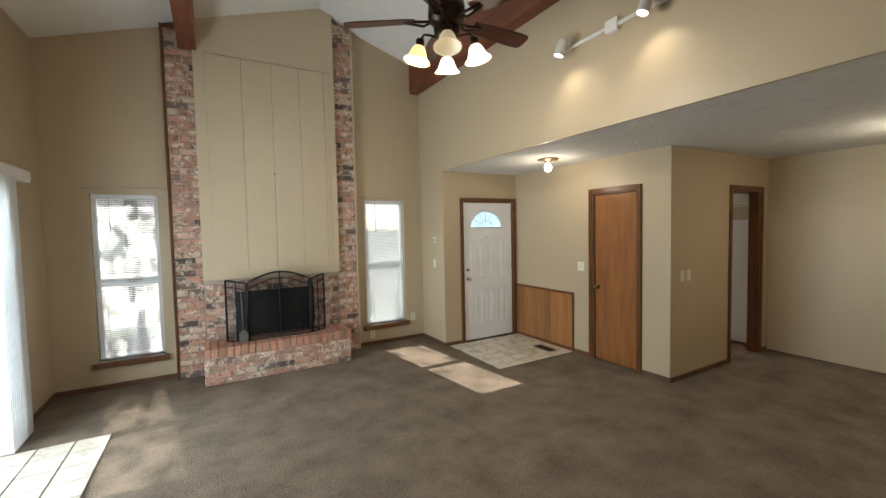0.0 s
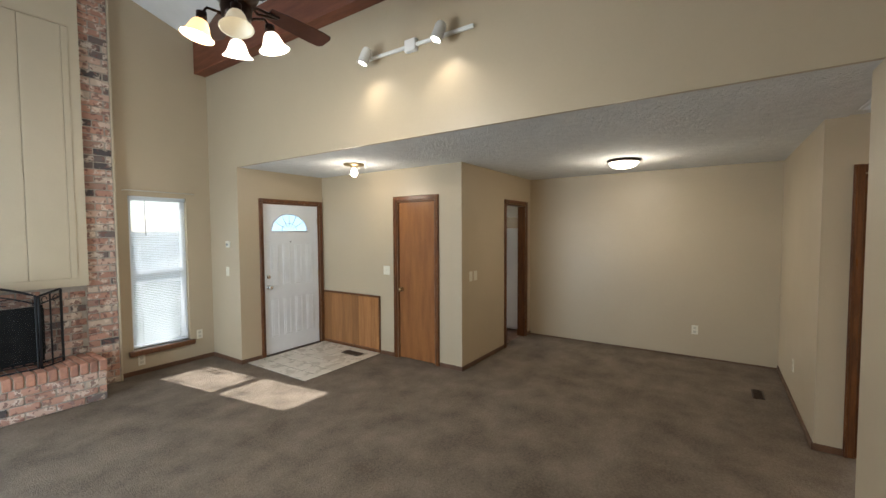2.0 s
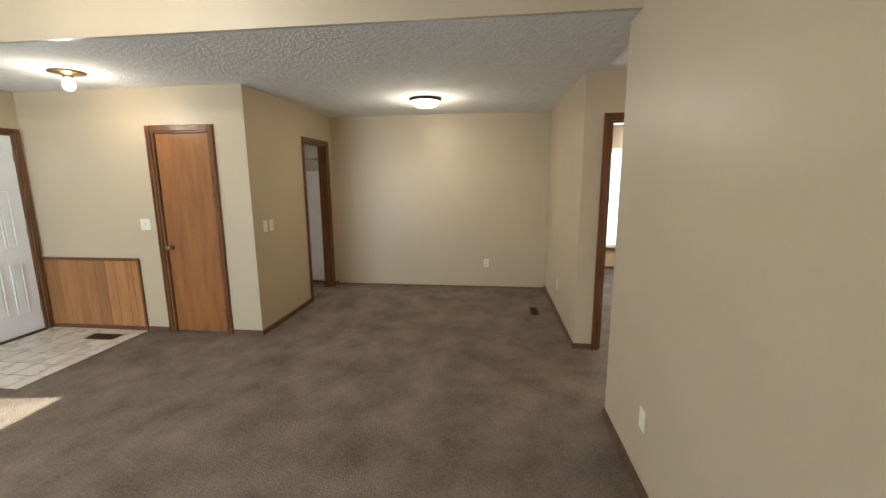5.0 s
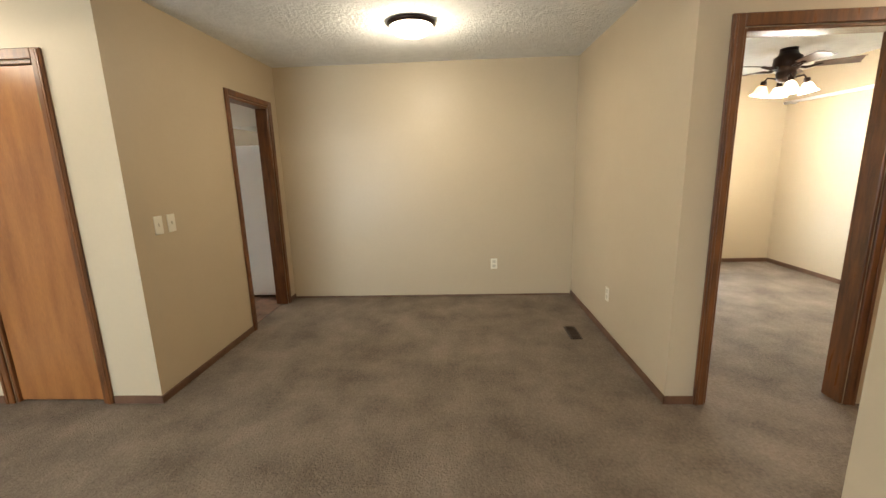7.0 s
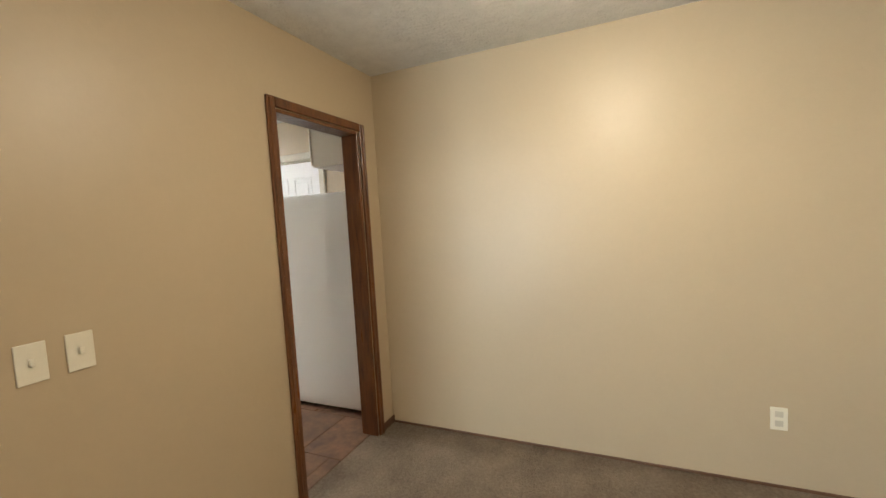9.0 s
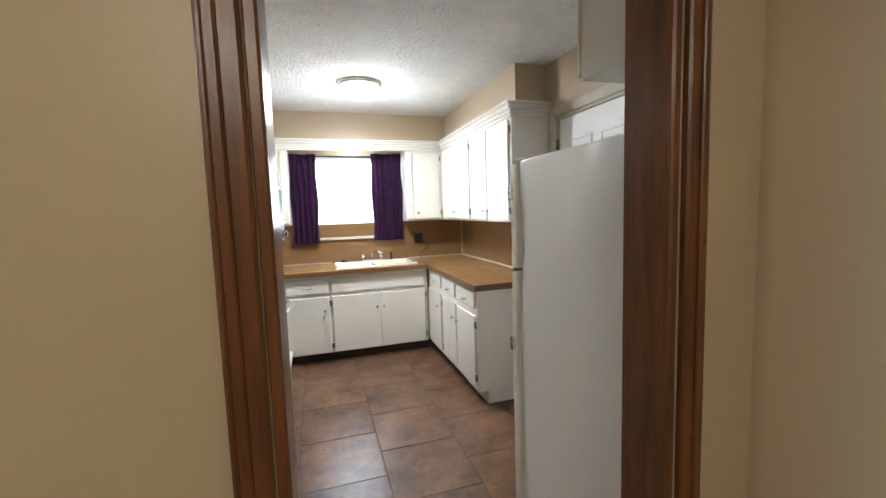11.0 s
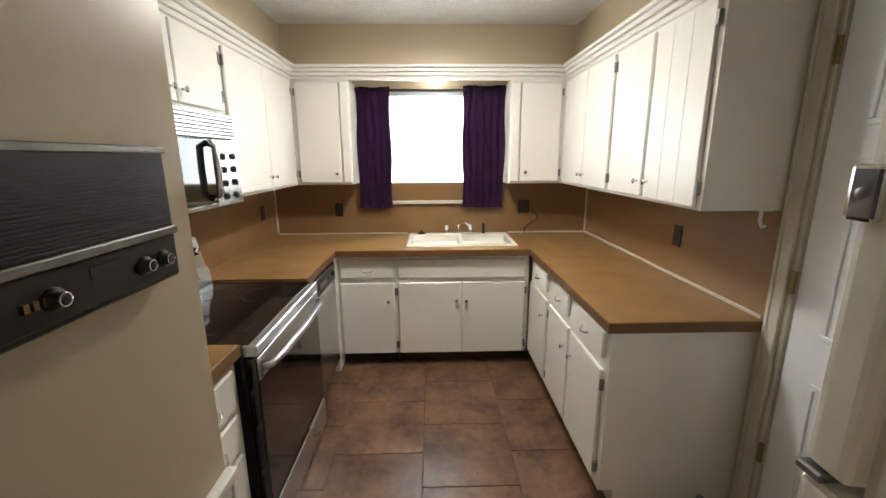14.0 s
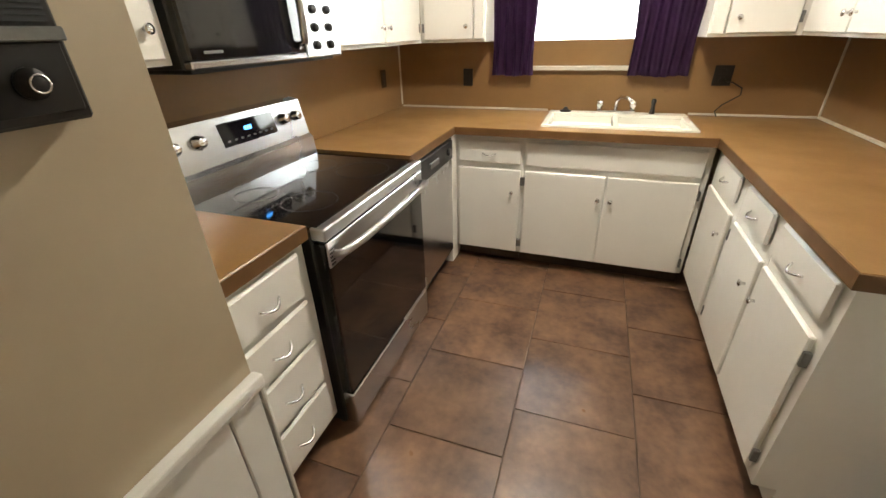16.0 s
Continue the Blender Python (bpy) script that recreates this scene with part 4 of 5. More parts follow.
plate("y", 5.70, -1, 2.345, 0.16, "outlet")
plate("y", 5.70, -1, 2.99, 0.33, "outlet")
plate("x", 3.17, -1, 5.30, 1.15, "blank")
plate("x", 4.455, -1, 3.767, 1.134, "switch", w=0.11)
plate("y", 2.61, -1, 4.66, 1.10, "switch")
plate("y", 2.61, -1, 4.775, 1.10, "switch")
plate("x", 6.54, -1, 0.371, 0.36, "outlet")
plate("y", -0.467, 1, 5.45, 0.355, "outlet")
plate("y", -0.467, 1, 2.735, 0.37, "blank")
th = thing("thermostat", (3.17, 5.26, 1.50), "small ivory thermostat on the wall", "thermostat")
part("body", one(3.145, 5.22, 1.455, 3.1695, 5.30, 1.535, 0.006), M_PLATE, th)
part("dial", lathe(bmesh.new(), [(0.02, 0), (0.018, -0.008), (0.005, -0.009)], (3.145, 5.26, 1.49), 16, "x"), M_GREYM, th)


# ---- ceiling lamps ----
def dome_lamp(x, y, z, r, dome, ring, watts, col, down, label, deep=1.0):
    t = thing("ceiling_light", (x, y, z), label, "ceiling light")
    part("ring", lathe(bmesh.new(), [(r * 0.9, 0), (r, -0.004), (r * 1.02, -0.018), (r * 0.93, -0.032), (r * 0.8, -0.034)], (x, y, z), 36), ring, t)
    part("diffuser", lathe(bmesh.new(), [(r * 0.90, -0.030), (r * 0.88, -0.045 * deep), (r * 0.74, -0.072 * deep), (r * 0.5, -0.09 * deep), (r * 0.2, -0.098 * deep), (0.01, -0.099 * deep)], (x, y, z), 36), dome, t)
    disk_lamp("ceiling_bulb", (x, y, z - 0.002 - 0.099 * deep), r * 1.0, watts * down, col)
    point_lamp("ceiling_bulb", (x, y, z - 0.26), watts * (1 - down), col, 0.08)
    return t


dome_lamp(5.41, 1.05, 2.44, 0.175, M_DOME, M_BRONZE, 5.6, (1.0, 0.87, 0.67), 0.25, "flush bronze-ringed dome ceiling light, lit")
dome_lamp(6.12, 5.52, 2.55, 0.175, M_DOMEK, M_CABIN, 12.0, (1.0, 0.97, 0.92), 0.74, "flush white dome ceiling light, lit", 1.3)
# The hall dome is unseen, assumed from warm light beside the bedroom door.
dome_lamp(3.92, -2.30, 2.45, 0.15, M_DOME, M_BRONZE, 6.0, (1.0, 0.80, 0.60), 0.4, "flush dome ceiling light in the hall, lit, unseen and added for the warm wall")
fl = thing("entry_light", (3.85, 3.72, 2.44), "round brass ceiling fixture with a bare lit bulb", "ceiling light")
part("plate", lathe(bmesh.new(), [(0.11, 0), (0.125, -0.006), (0.12, -0.016), (0.05, -0.022), (0.035, -0.035), (0.03, -0.05), (0.01, -0.052)], (3.85, 3.72, 2.44), 30), M_BRASS, fl)
part("bulb", lathe(bmesh.new(), [(0.015, -0.045), (0.03, -0.07), (0.042, -0.10), (0.036, -0.13), (0.015, -0.147), (0.004, -0.149)], (3.85, 3.72, 2.44), 20), M_BULB, fl)
point_lamp("entry_bulb", (3.85, 3.72, 2.20), 2.6, WARM, 0.04)

# ---- hall and bedroom ----
cv = thing("ceiling_vent", (4.03, -0.70, 2.45), "white ceiling return grille in the hall", "vent")
part("vent_frame", one(3.80, -0.98, 2.436, 4.25, -0.60, 2.449, 0.003), M_TWHITE, cv)
for i in range(14):
    a = 3.825 + i * 0.031
    part("louver", one(a, -0.96, 2.428, a + 0.012, -0.62, 2.437, 0.002), M_TWHITE, cv)
bw = thing("window_3", (7.95, -2.05, 0.39), "white bedroom window with white blinds", "window", kind="structure")
bm = bmesh.new()
for a in ((7.95, -2.55, 0.39, 8.0, -2.50, 2.04), (7.95, -1.60, 0.39, 8.0, -1.55, 2.04), (7.95, -2.50, 1.99, 8.0, -1.60, 2.04), (7.95, -2.50, 0.39, 8.0, -1.60, 0.44), (7.95, -2.50, 1.19, 8.0, -1.60, 1.23)):
    box(bm, *a, 0.003)
part("window_frame", bm, M_VINYL, bw)
part("pane", one(7.975, -2.5, 0.44, 7.979, -1.6, 1.99), M_PANE, bw).visible_shadow = False
part("window_sill", one(7.86, -2.6, 0.335, 7.899, -1.5, 0.385, 0.004), M_TRIM, bw)
bm = bmesh.new()
z = 1.98
while z > 0.46:
    vs = [bm.verts.new(p) for p in ((7.915, -2.53, z - 0.006), (7.915, -1.57, z - 0.006), (7.938, -1.57, z + 0.006), (7.938, -2.53, z + 0.006))]
    bm.faces.new(vs)
    z -= 0.021
tagged(part("blind_slats", bm, M_BLIND, bw), kind="stuff")
br = thing("curtain_rod", (6.9, -3.5, 2.1), "white curtain rod on the bedroom wall", "curtain rod")
part("rod", tube(bmesh.new(), [(6.0, -3.43, 2.08), (7.85, -3.43, 2.08)], 0.018, 8), M_TWHITE, br)
for x_ in (6.1, 7.75):
    part("bracket", one(x_ - 0.01, -3.498, 2.06, x_ + 0.01, -3.43, 2.10, 0.003), M_TWHITE, br)

# ---- kitchen cabinets ----


def front(kind, axis, face, out, b0, b1, z0, z1, parent, knob=None, hinge_at=None, groove=False):
    """A cabinet door or drawer front on a face; knob is (b, z); hinge_at a b coordinate."""
    def bx(c0, c1, d0, d1, e0, e1, bev, bm=None):
        bm = bm or bmesh.new()
        a, c = face + out * e0, face + out * e1
        return box(bm, a, c0, d0, c, c1, d1, bev) if axis == "x" else box(bm, c0, a, d0, c1, c, d1, bev)
    bm = bx(b0, b1, z0, z1, 0.001, 0.019, 0.009 if kind == "drawer" else 0.005)
    if groove:
        n = 3
        bm.free()
        bm = bmesh.new()
        w = (b1 - b0) / n
        for i in range(n):
            bx(b0 + i * w + 0.0006, b0 + (i + 1) * w - 0.0006, z0, z1, 0.001, 0.019, 0.002, bm)
    d = part(kind, bm, M_CAB, parent)
    if kind == "drawer":
        m = (b0 + b1) / 2
        zz = (z0 + z1) / 2 - 0.008
        pts = []
        for k in range(9):
            s = k / 8
            e = face + out * (0.019 + 0.024 * math.sin(math.pi * s))
            bb_ = m - 0.042 + 0.084 * s
            pts.append((e, bb_, zz - 0.010 * math.sin(math.pi * s)) if axis == "x" else (bb_, e, zz - 0.010 * math.sin(math.pi * s)))
        part("pull", tube(bmesh.new(), pts, 0.0045, 6), M_CHROME, d, "chrome bow pull")
    if knob:
        at = (face + out * 0.019, knob[0], knob[1]) if axis == "x" else (knob[0], face + out * 0.019, knob[1])
        part("knob", lathe(bmesh.new(), [(0.006, 0), (0.005, out * 0.010), (0.013, out * 0.016), (0.014, out * 0.022), (0.004, out * 0.026)], at, 12, axis), M_CHROME, d, "small chrome knob")
    if hinge_at is not None:
        for z in (z0 + 0.07, z1 - 0.07):
            part("hinge", bx(hinge_at - 0.007, hinge_at + 0.007, z - 0.026, z + 0.026, 0.001, 0.021, 0.002), M_GREYM, d)
    return d


def base_unit(name, axis, face, out, b0, b1, depth, fronts, label, toe=0.07):
    t = thing(name, (face, (b0 + b1) / 2, 0) if axis == "x" else ((b0 + b1) / 2, face, 0), label, "cabinet", "base cabinets")
    a, c = face, face - out * depth
    bm = bmesh.new()
    if axis == "x":
        box(bm, a, b0, 0.10, c, b1, 0.886)
        kick = one(a - out * toe, b0, 0.0, c, b1, 0.10)
    else:
        box(bm, b0, a, 0.10, b1, c, 0.886)
        kick = one(b0, a - out * toe, 0.0, b1, c, 0.10)
    part("body", bm, M_CAB, t)
    part("toe_kick", kick, M_CAB if name == "end_base_cabinet" else M_VENT, t, "recessed toe kick")
    for f in fronts:
        front(*f[:1], axis, face, out, *f[1:5], t, *f[5:])
    return t


def wall_unit(name, axis, face, out, b0, b1, z0, z1, depth, fronts, label):
    t = thing(name, (face, (b0 + b1) / 2, z0) if axis == "x" else ((b0 + b1) / 2, face, z0), label, "cabinet", "wall cabinets")
    a, c = face, face - out * depth
    part("body", one(a, b0, z0, c, b1, z1) if axis == "x" else one(b0, a, z0, b1, c, z1), M_CAB, t)
    for f in fronts:
        front(*f[:1], axis, face, out, *f[1:5], t, *f[5:])
    return t


FB, FR, FLF = 6.165, 6.822, 5.350
base_unit("sink_base_cabinet", "y", FB, -1, 5.805, 6.80, 0.60, [
    ("false_front", 5.819, 6.77, 0.707, 0.850),
    ("door", 5.819, 6.289, 0.105, 0.674, (6.258, 0.531), 5.812), ("door", 6.297, 6.770, 0.105, 0.674, (6.329, 0.531), 6.777)], "white painted sink base cabinet with two doors")
base_unit("drawer_base_cabinet", "y", FB, -1, 5.37, 5.803, 0.60, [("drawer", 5.389, 5.791, 0.707, 0.850), ("door", 5.389, 5.791, 0.105, 0.674, (5.742, 0.531), 5.798)],
          "white painted base cabinet with drawer and door")
base_unit("drawer_base_cabinet", "x", FR, -1, 5.655, 6.158, 0.62, [("drawer", 5.70, 6.06, 0.735, 0.862), ("door", 5.70, 6.13, 0.13, 0.685, (5.76, 0.56), 6.137)], "white painted base cabinet with drawer and door")
base_unit("drawer_base_cabinet", "x", FR, -1, 5.245, 5.653, 0.62, [("drawer", 5.285, 5.60, 0.735, 0.862), ("door", 5.262, 5.63, 0.13, 0.685, (5.31, 0.56), 5.637)], "white painted base cabinet with drawer and door")
base_unit("end_base_cabinet", "x", FR, -1, 4.79, 5.243, 0.62, [("drawer", 4.825, 5.215, 0.735, 0.862), ("door", 4.83, 5.235, 0.13, 0.685, (5.19, 0.56), 4.822)], "white painted end base cabinet beside the pantry door")
base_unit("drawer_stack", "x", FLF, 1, 4.175, 4.615, 0.62, [("drawer", 4.25, 4.575, a, b) for a, b in ((0.705, 0.860), (0.54, 0.685), (0.335, 0.52), (0.13, 0.315))], "white painted four-drawer base cabinet")
solid("corner_filler", one(4.74, 6.07, 0.0, 5.368, 6.76, 0.886), M_CAB, "white painted blind corner cabinet", "cabinet")

# worktop in one run of brown laminate
WT = 0.93
ct = solid("worktop", slab([4.722, 5.372, 5.90, 6.70, 6.795, 7.438], [4.763, 5.435, 6.115, 6.25, 6.72, 6.778], 0.888, WT,
                           lambda x, y: (y > 6.115 or x > 6.795 or (x < 5.372 and y > 5.435)) and not (5.90 < x < 6.70 and 6.25 < y < 6.72)), M_COUNTER, "brown laminate U-shaped kitchen worktop", "worktop")
for a in ((6.790, 4.757, 0.884, 6.795, 6.109), (5.377, 6.109, 0.884, 6.795, 6.115), (6.795, 4.757, 0.884, 7.438, 4.763), (5.372, 5.44, 0.884, 5.377, 6.115)):
    part("front_edge", one(*a, WT - 0.002), M_COUNTER_E, ct)
wt2 = solid("worktop_end", one(4.722, 4.173, 0.888, 5.372, 4.622, WT, 0.003), M_COUNTER, "brown laminate worktop beside the range", "worktop")
part("front_edge", one(5.372, 4.173, 0.884, 5.377, 4.622, WT - 0.002), M_COUNTER_E, wt2)
sp = thing("backsplash", (6.1, 6.775, 0.938), "brown laminate backsplash sheets with pale seams", "backsplash", kind="structure")
part("sheet", one(4.724, 6.770, 0.932, 7.436, 6.778, 1.375), M_SPLASH, sp)
part("sheet", one(7.430, 4.765, 0.932, 7.438, 6.768, 1.375), M_SPLASH, sp)
part("sheet", one(4.722, 4.175, 0.932, 4.730, 6.768, 1.375), M_SPLASH, sp)
for a in ((7.420, 6.758, 0.948, 7.430, 6.770, 1.375), (4.730, 6.758, 0.948, 4.740, 6.770, 1.375), (7.418, 4.768, 0.932, 7.430, 6.758, 0.948), (4.74, 6.758, 0.932, 5.86, 6.770, 0.944), (6.74, 6.758, 0.932, 7.42, 6.770, 0.944)):
    part("seam_strip", one(*a, 0.002), M_CABIN, sp, "pale metal seam strip")

# sink
sk = thing("sink", (6.30, 6.48, 0.930), "ivory double-bowl drop-in sink with chrome tap", "sink")
bm = bmesh.new()
SX0, SX1, SY0, SY1 = 5.88, 6.72, 6.225, 6.735
for a in ((SX0, SY0, 0.923, SX1, SY0 + 0.04, 0.942), (SX0, SY1 - 0.10, 0.923, SX1, SY1, 0.944), (SX0, SY0 + 0.04, 0.923, SX0 + 0.035, SY1 - 0.10, 0.942), (SX1 - 0.035, SY0 + 0.04, 0.923, SX1, SY1 - 0.10, 0.942), (6.285, SY0 + 0.04, 0.913, 6.315, SY1 - 0.10, 0.940)):
    box(bm, *a, 0.006, 2)
part("rim", bm, M_SINK, sk)
for xa, xb in ((SX0 + 0.035, 6.285), (6.315, SX1 - 0.035)):
    ya, yb = SY0 + 0.04, SY1 - 0.10
    bm = bmesh.new()
    for a in ((xa - 0.004, ya - 0.004, 0.758, xa, yb + 0.004, 0.923), (xb, ya - 0.004, 0.758, xb + 0.004, yb + 0.004, 0.923), (xa, ya - 0.004, 0.758, xb, ya, 0.923), (xa, yb, 0.758, xb, yb + 0.004, 0.923), (xa, ya, 0.754, xb, yb, 0.760)):
        box(bm, *a)
    part("bowl", bm, M_SINK, sk)
tap = part("tap_base", one(6.18, 6.655, 0.944, 6.42, 6.705, 0.963, 0.008, 2), M_CHROME, sk)
part("spout", tube(bmesh.new(), [(6.30, 6.68, 0.958), (6.30, 6.68, 1.018), (6.32, 6.64, 1.048), (6.36, 6.56, 1.053), (6.385, 6.51, 1.038)], 0.011, 10), M_CHROME, tap)
for xx in (6.20, 6.40):
    part("tap_handle", lathe(bmesh.new(), [(0.016, 0), (0.014, 0.02), (0.022, 0.028), (0.024, 0.055), (0.012, 0.06)], (xx, 6.68, 0.961), 14), M_CHROME, tap)
part("sprayer", lathe(bmesh.new(), [(0.018, 0), (0.014, 0.02), (0.011, 0.05), (0.016, 0.075), (0.012, 0.09)], (6.52, 6.69, 0.944), 12), M_BLACKP, sk)
part("sink_stopper", lathe(bmesh.new(), [(0.038, 0), (0.04, 0.006), (0.02, 0.012), (0.010, 0.028), (0.005, 0.03)], (5.985, 6.69, 0.944), 16), M_BLACKP, sk)

# wall cabinets
UB, UR, UL = 6.492, 7.112, 5.028
wall_unit("wall_cabinet", "y", UB, -1, 5.03, 5.462, 1.38, 2.16, 0.285, [("door", 5.058, 5.385, 1.395, 2.135, (5.345, 1.47), 5.052), ("stile", 5.392, 5.455, 1.395, 2.135)], "white painted wall cabinet beside the sink window")
wall_unit("wall_cabinet", "y", UB, -1, 6.685, 7.11, 1.38, 2.16, 0.285, [("door", 6.765, 7.075, 1.395, 2.135, (6.81, 1.47), 7.082), ("stile", 6.69, 6.758, 1.395, 2.135)], "white painted wall cabinet beside the sink window")
wall_unit("wall_cabinet", "x", UR, -1, 5.60, 6.49, 1.38, 2.16, 0.325, [("door", 6.02, 6.45, 1.395, 2.135, (6.05, 1.47)), ("door", 5.625, 6.012, 1.395, 2.135, (5.98, 1.47), 5.617)], "white painted two-door wall cabinet")
wall_unit("wall_cabinet", "x", UR, -1, 4.772, 5.598, 1.38, 2.16, 0.325, [("door", 5.215, 5.575, 1.395, 2.135, (5.25, 1.47)), ("door", 4.80, 5.188, 1.395, 2.135, (5.155, 1.47), 4.79, True)], "white painted end wall cabinet, one door grooved")
wall_unit("wall_cabinet", "x", UL, 1, 5.42, 6.49, 1.38, 2.16, 0.305, [("door", 5.45, 5.93, 1.395, 2.135, (5.895, 1.47), 5.442), ("door", 5.94, 6.42, 1.395, 2.135, (5.975, 1.47), 6.428)], "white painted two-door wall cabinet")
wall_unit("wall_cabinet", "x", UL, 1, 4.63, 5.418, 1.80, 2.16, 0.305, [("door", 4.655, 5.02, 1.815, 2.135, (4.985, 1.87)), ("door", 5.03, 5.395, 1.815, 2.135, (5.065, 1.87), 5.403)], "short white cabinet above the microwave")
wall_unit("wall_cabinet", "x", UL, 1, 4.175, 4.625, 1.38, 2.16, 0.305, [("door", 4.23, 4.60, 1.395, 2.135, (4.56, 1.47))], "white painted wall cabinet beside the microwave")
wall_unit("fridge_cabinet", "y", 3.17, 1, 6.545, 7.43, 1.88, 2.545, 0.435, [("door", 6.54, 6.97, 1.895, 2.52, (6.94, 1.95)), ("door", 6.98, 7.41, 1.895, 2.52, (7.01, 1.95))], "white cabinet mounted above the refrigerator")

# crown moulding over the wall cabinets
cr = thing("crown_moulding", (6.1, 6.45, 2.16), "white stepped crown moulding over the cabinets", "moulding", kind="structure")
for z0, z1, d in ((2.150, 2.178, 0.012), (2.178, 2.205, 0.026), (2.205, 2.232, 0.042), (2.232, 2.254, 0.060)):
    part("crown_back", one(5.028 + d - 0.03, UB - d, z0, 7.112 - d + 0.03, UB + 0.03, z1, 0.005), M_CAB, cr)
    part("crown_right", one(7.112 - d, 4.772 - d, z0, 7.438, UB - d - 0.001, z1, 0.005), M_CAB, cr)
    part("crown_left", one(4.724, 4.173, z0, 5.028 + d, UB - d - 0.001, z1, 0.005), M_CAB, cr)

# sink window, shade, curtains, lamp
kw = thing("window_4", (6.09, 6.85, 1.22), "bright kitchen window with a white shade", "window", kind="structure")
bm = bmesh.new()
for a in ((5.55, 6.84, 1.22, 5.60, 6.90, 2.12), (6.57, 6.84, 1.22, 6.62, 6.90, 2.12), (5.60, 6.84, 2.07, 6.57, 6.90, 2.12), (5.60, 6.84, 1.22, 6.57, 6.90, 1.26)):
    box(bm, *a, 0.003)
part("window_frame", bm, M_VINYL, kw)
part("pane", one(5.60, 6.872, 1.26, 6.57, 6.876, 2.07), M_PANE, kw).visible_shadow = False
part("window_sill", one(5.50, 6.735, 1.195, 6.67, 6.838, 1.222, 0.004), M_CABIN, kw, "cream painted sill")
m = mat("shade_fabric_white", (0.85, 0.86, 0.86), 0.9, vary=0.03)
translucent(m, 0.6, (0.9, 0.92, 0.92))
bm = bmesh.new()
z = 2.08
while z > 1.26:
    vs = [bm.verts.new(p) for p in ((5.565, 6.815, z), (6.605, 6.815, z), (6.605, 6.827, z - 0.030), (5.565, 6.827, z - 0.030))]
    bm.faces.new(vs)
    z -= 0.025
tagged(part("shade_slats", bm, m, kw, "white closed blind"), kind="stuff")
part("shade_headrail", one(5.56, 6.80, 2.08, 6.61, 6.835, 2.115, 0.003), M_BLIND, kw)


def curtain(x0, x1, z0, z1, y, folds):
    c = thing("curtain", ((x0 + x1) / 2, y, z0), "dark purple fabric cafe curtain, drawn aside", "curtain", "kitchen curtains")
    bm = bmesh.new()
    nx, nz = folds * 8, 14
    vs = []
    for j in range(nz + 1):
        zz = z1 + (z0 - z1) * j / nz
        row = []
        for i in range(nx + 1):
            s = i / nx
            amp = 0.012 + 0.010 * j / nz
            row.append(bm.verts.new((x0 + (x1 - x0) * s + 0.006 * math.sin(j * 0.7 + s * 9), y + amp * math.sin(2 * math.pi * folds * s + 0.5 * math.sin(j * 0.35 + 3 * s)) + 0.004 * math.sin(5 * s + j), zz + 0.004 * math.sin(9 * s))))
        vs.append(row)
    for a, b in zip(vs, vs[1:]):
        for i in range(nx):
            f = bm.faces.new((a[i], a[i + 1], b[i + 1], b[i]))
            f.smooth = True
    bmesh.ops.solidify(bm, geom=bm.faces, thickness=0.003)
    part("cloth", bm, M_CURTAIN, c)


curtain(5.468, 5.745, 1.165, 2.135, 6.70, 5)
curtain(6.335, 6.682, 1.165, 2.145, 6.70, 6)
rod = thing("curtain_rod", (6.08, 6.70, 2.12), "dark thin curtain rod across the sink window", "curtain rod")
part("rod", tube(bmesh.new(), [(5.464, 6.715, 2.115), (6.684, 6.715, 2.115)], 0.008, 8), M_VENT, rod)
sl = thing("sink_light", (6.12, 6.66, 2.255), "small glass ceiling light above the sink, lit", "ceiling light")
part("base", lathe(bmesh.new(), [(0.06, 0), (0.07, -0.008), (0.065, -0.02), (0.03, -0.022)], (6.12, 6.64, 2.254), 20), M_CABIN, sl)
part("globe", lathe(bmesh.new(), [(0.06, -0.02), (0.085, -0.05), (0.08, -0.085), (0.045, -0.11), (0.01, -0.118)], (6.12, 6.64, 2.254), 22), M_DOMEK, sl)

# ---- range, microwave, dishwasher, refrigerator ----
st = thing("range", (5.10, 5.03, 0), "stainless steel electric range with black glass top and door", "stove")
part("body", one(4.76, 4.632, 0.03, 5.375, 5.426, 0.90, 0.004), M_BLACKP, st)
part("cooktop", one(4.85, 4.638, 0.90, 5.40, 5.420, 0.917, 0.003), M_GLASSK, st, "black glass cooktop")
for x_, y_, r_ in ((5.24, 4.83, 0.10), (5.24, 5.22, 0.115), (5.0, 4.83, 0.08), (5.0, 5.22, 0.09)):
    part("burner_ring", tube(bmesh.new(), [(x_ + r_ * math.cos(math.pi * k / 20), y_ + r_ * math.sin(math.pi * k / 20), 0.9172) for k in range(41)], 0.0008, 4), M_BLACKP, st)
part("front_strip", one(5.376, 4.630, 0.872, 5.432, 5.428, 0.916, 0.005), M_STEEL, st)
dr = part("oven_door", one(5.378, 4.634, 0.205, 5.425, 5.424, 0.865, 0.006), M_GLASSK, st, "black glass oven door")
part("door_band", one(5.424, 4.634, 0.775, 5.432, 5.424, 0.866, 0.003), M_STEEL, dr, "steel band with vent slots")
for i in range(5):
    part("vent_slot", one(5.4305, 4.64, 0.785 + 0.013 * i, 5.4335, 4.665, 0.791 + 0.013 * i), M_BLACKP, dr)
part("handle", tube(bmesh.new(), [(5.43, 4.665, 0.815), (5.462, 4.675, 0.822), (5.482, 4.78, 0.828), (5.488, 5.03, 0.830), (5.482, 5.28, 0.828), (5.462, 5.385, 0.822), (5.43, 5.395, 0.815)], 0.014, 10), M_STEEL, dr, "curved steel handle")
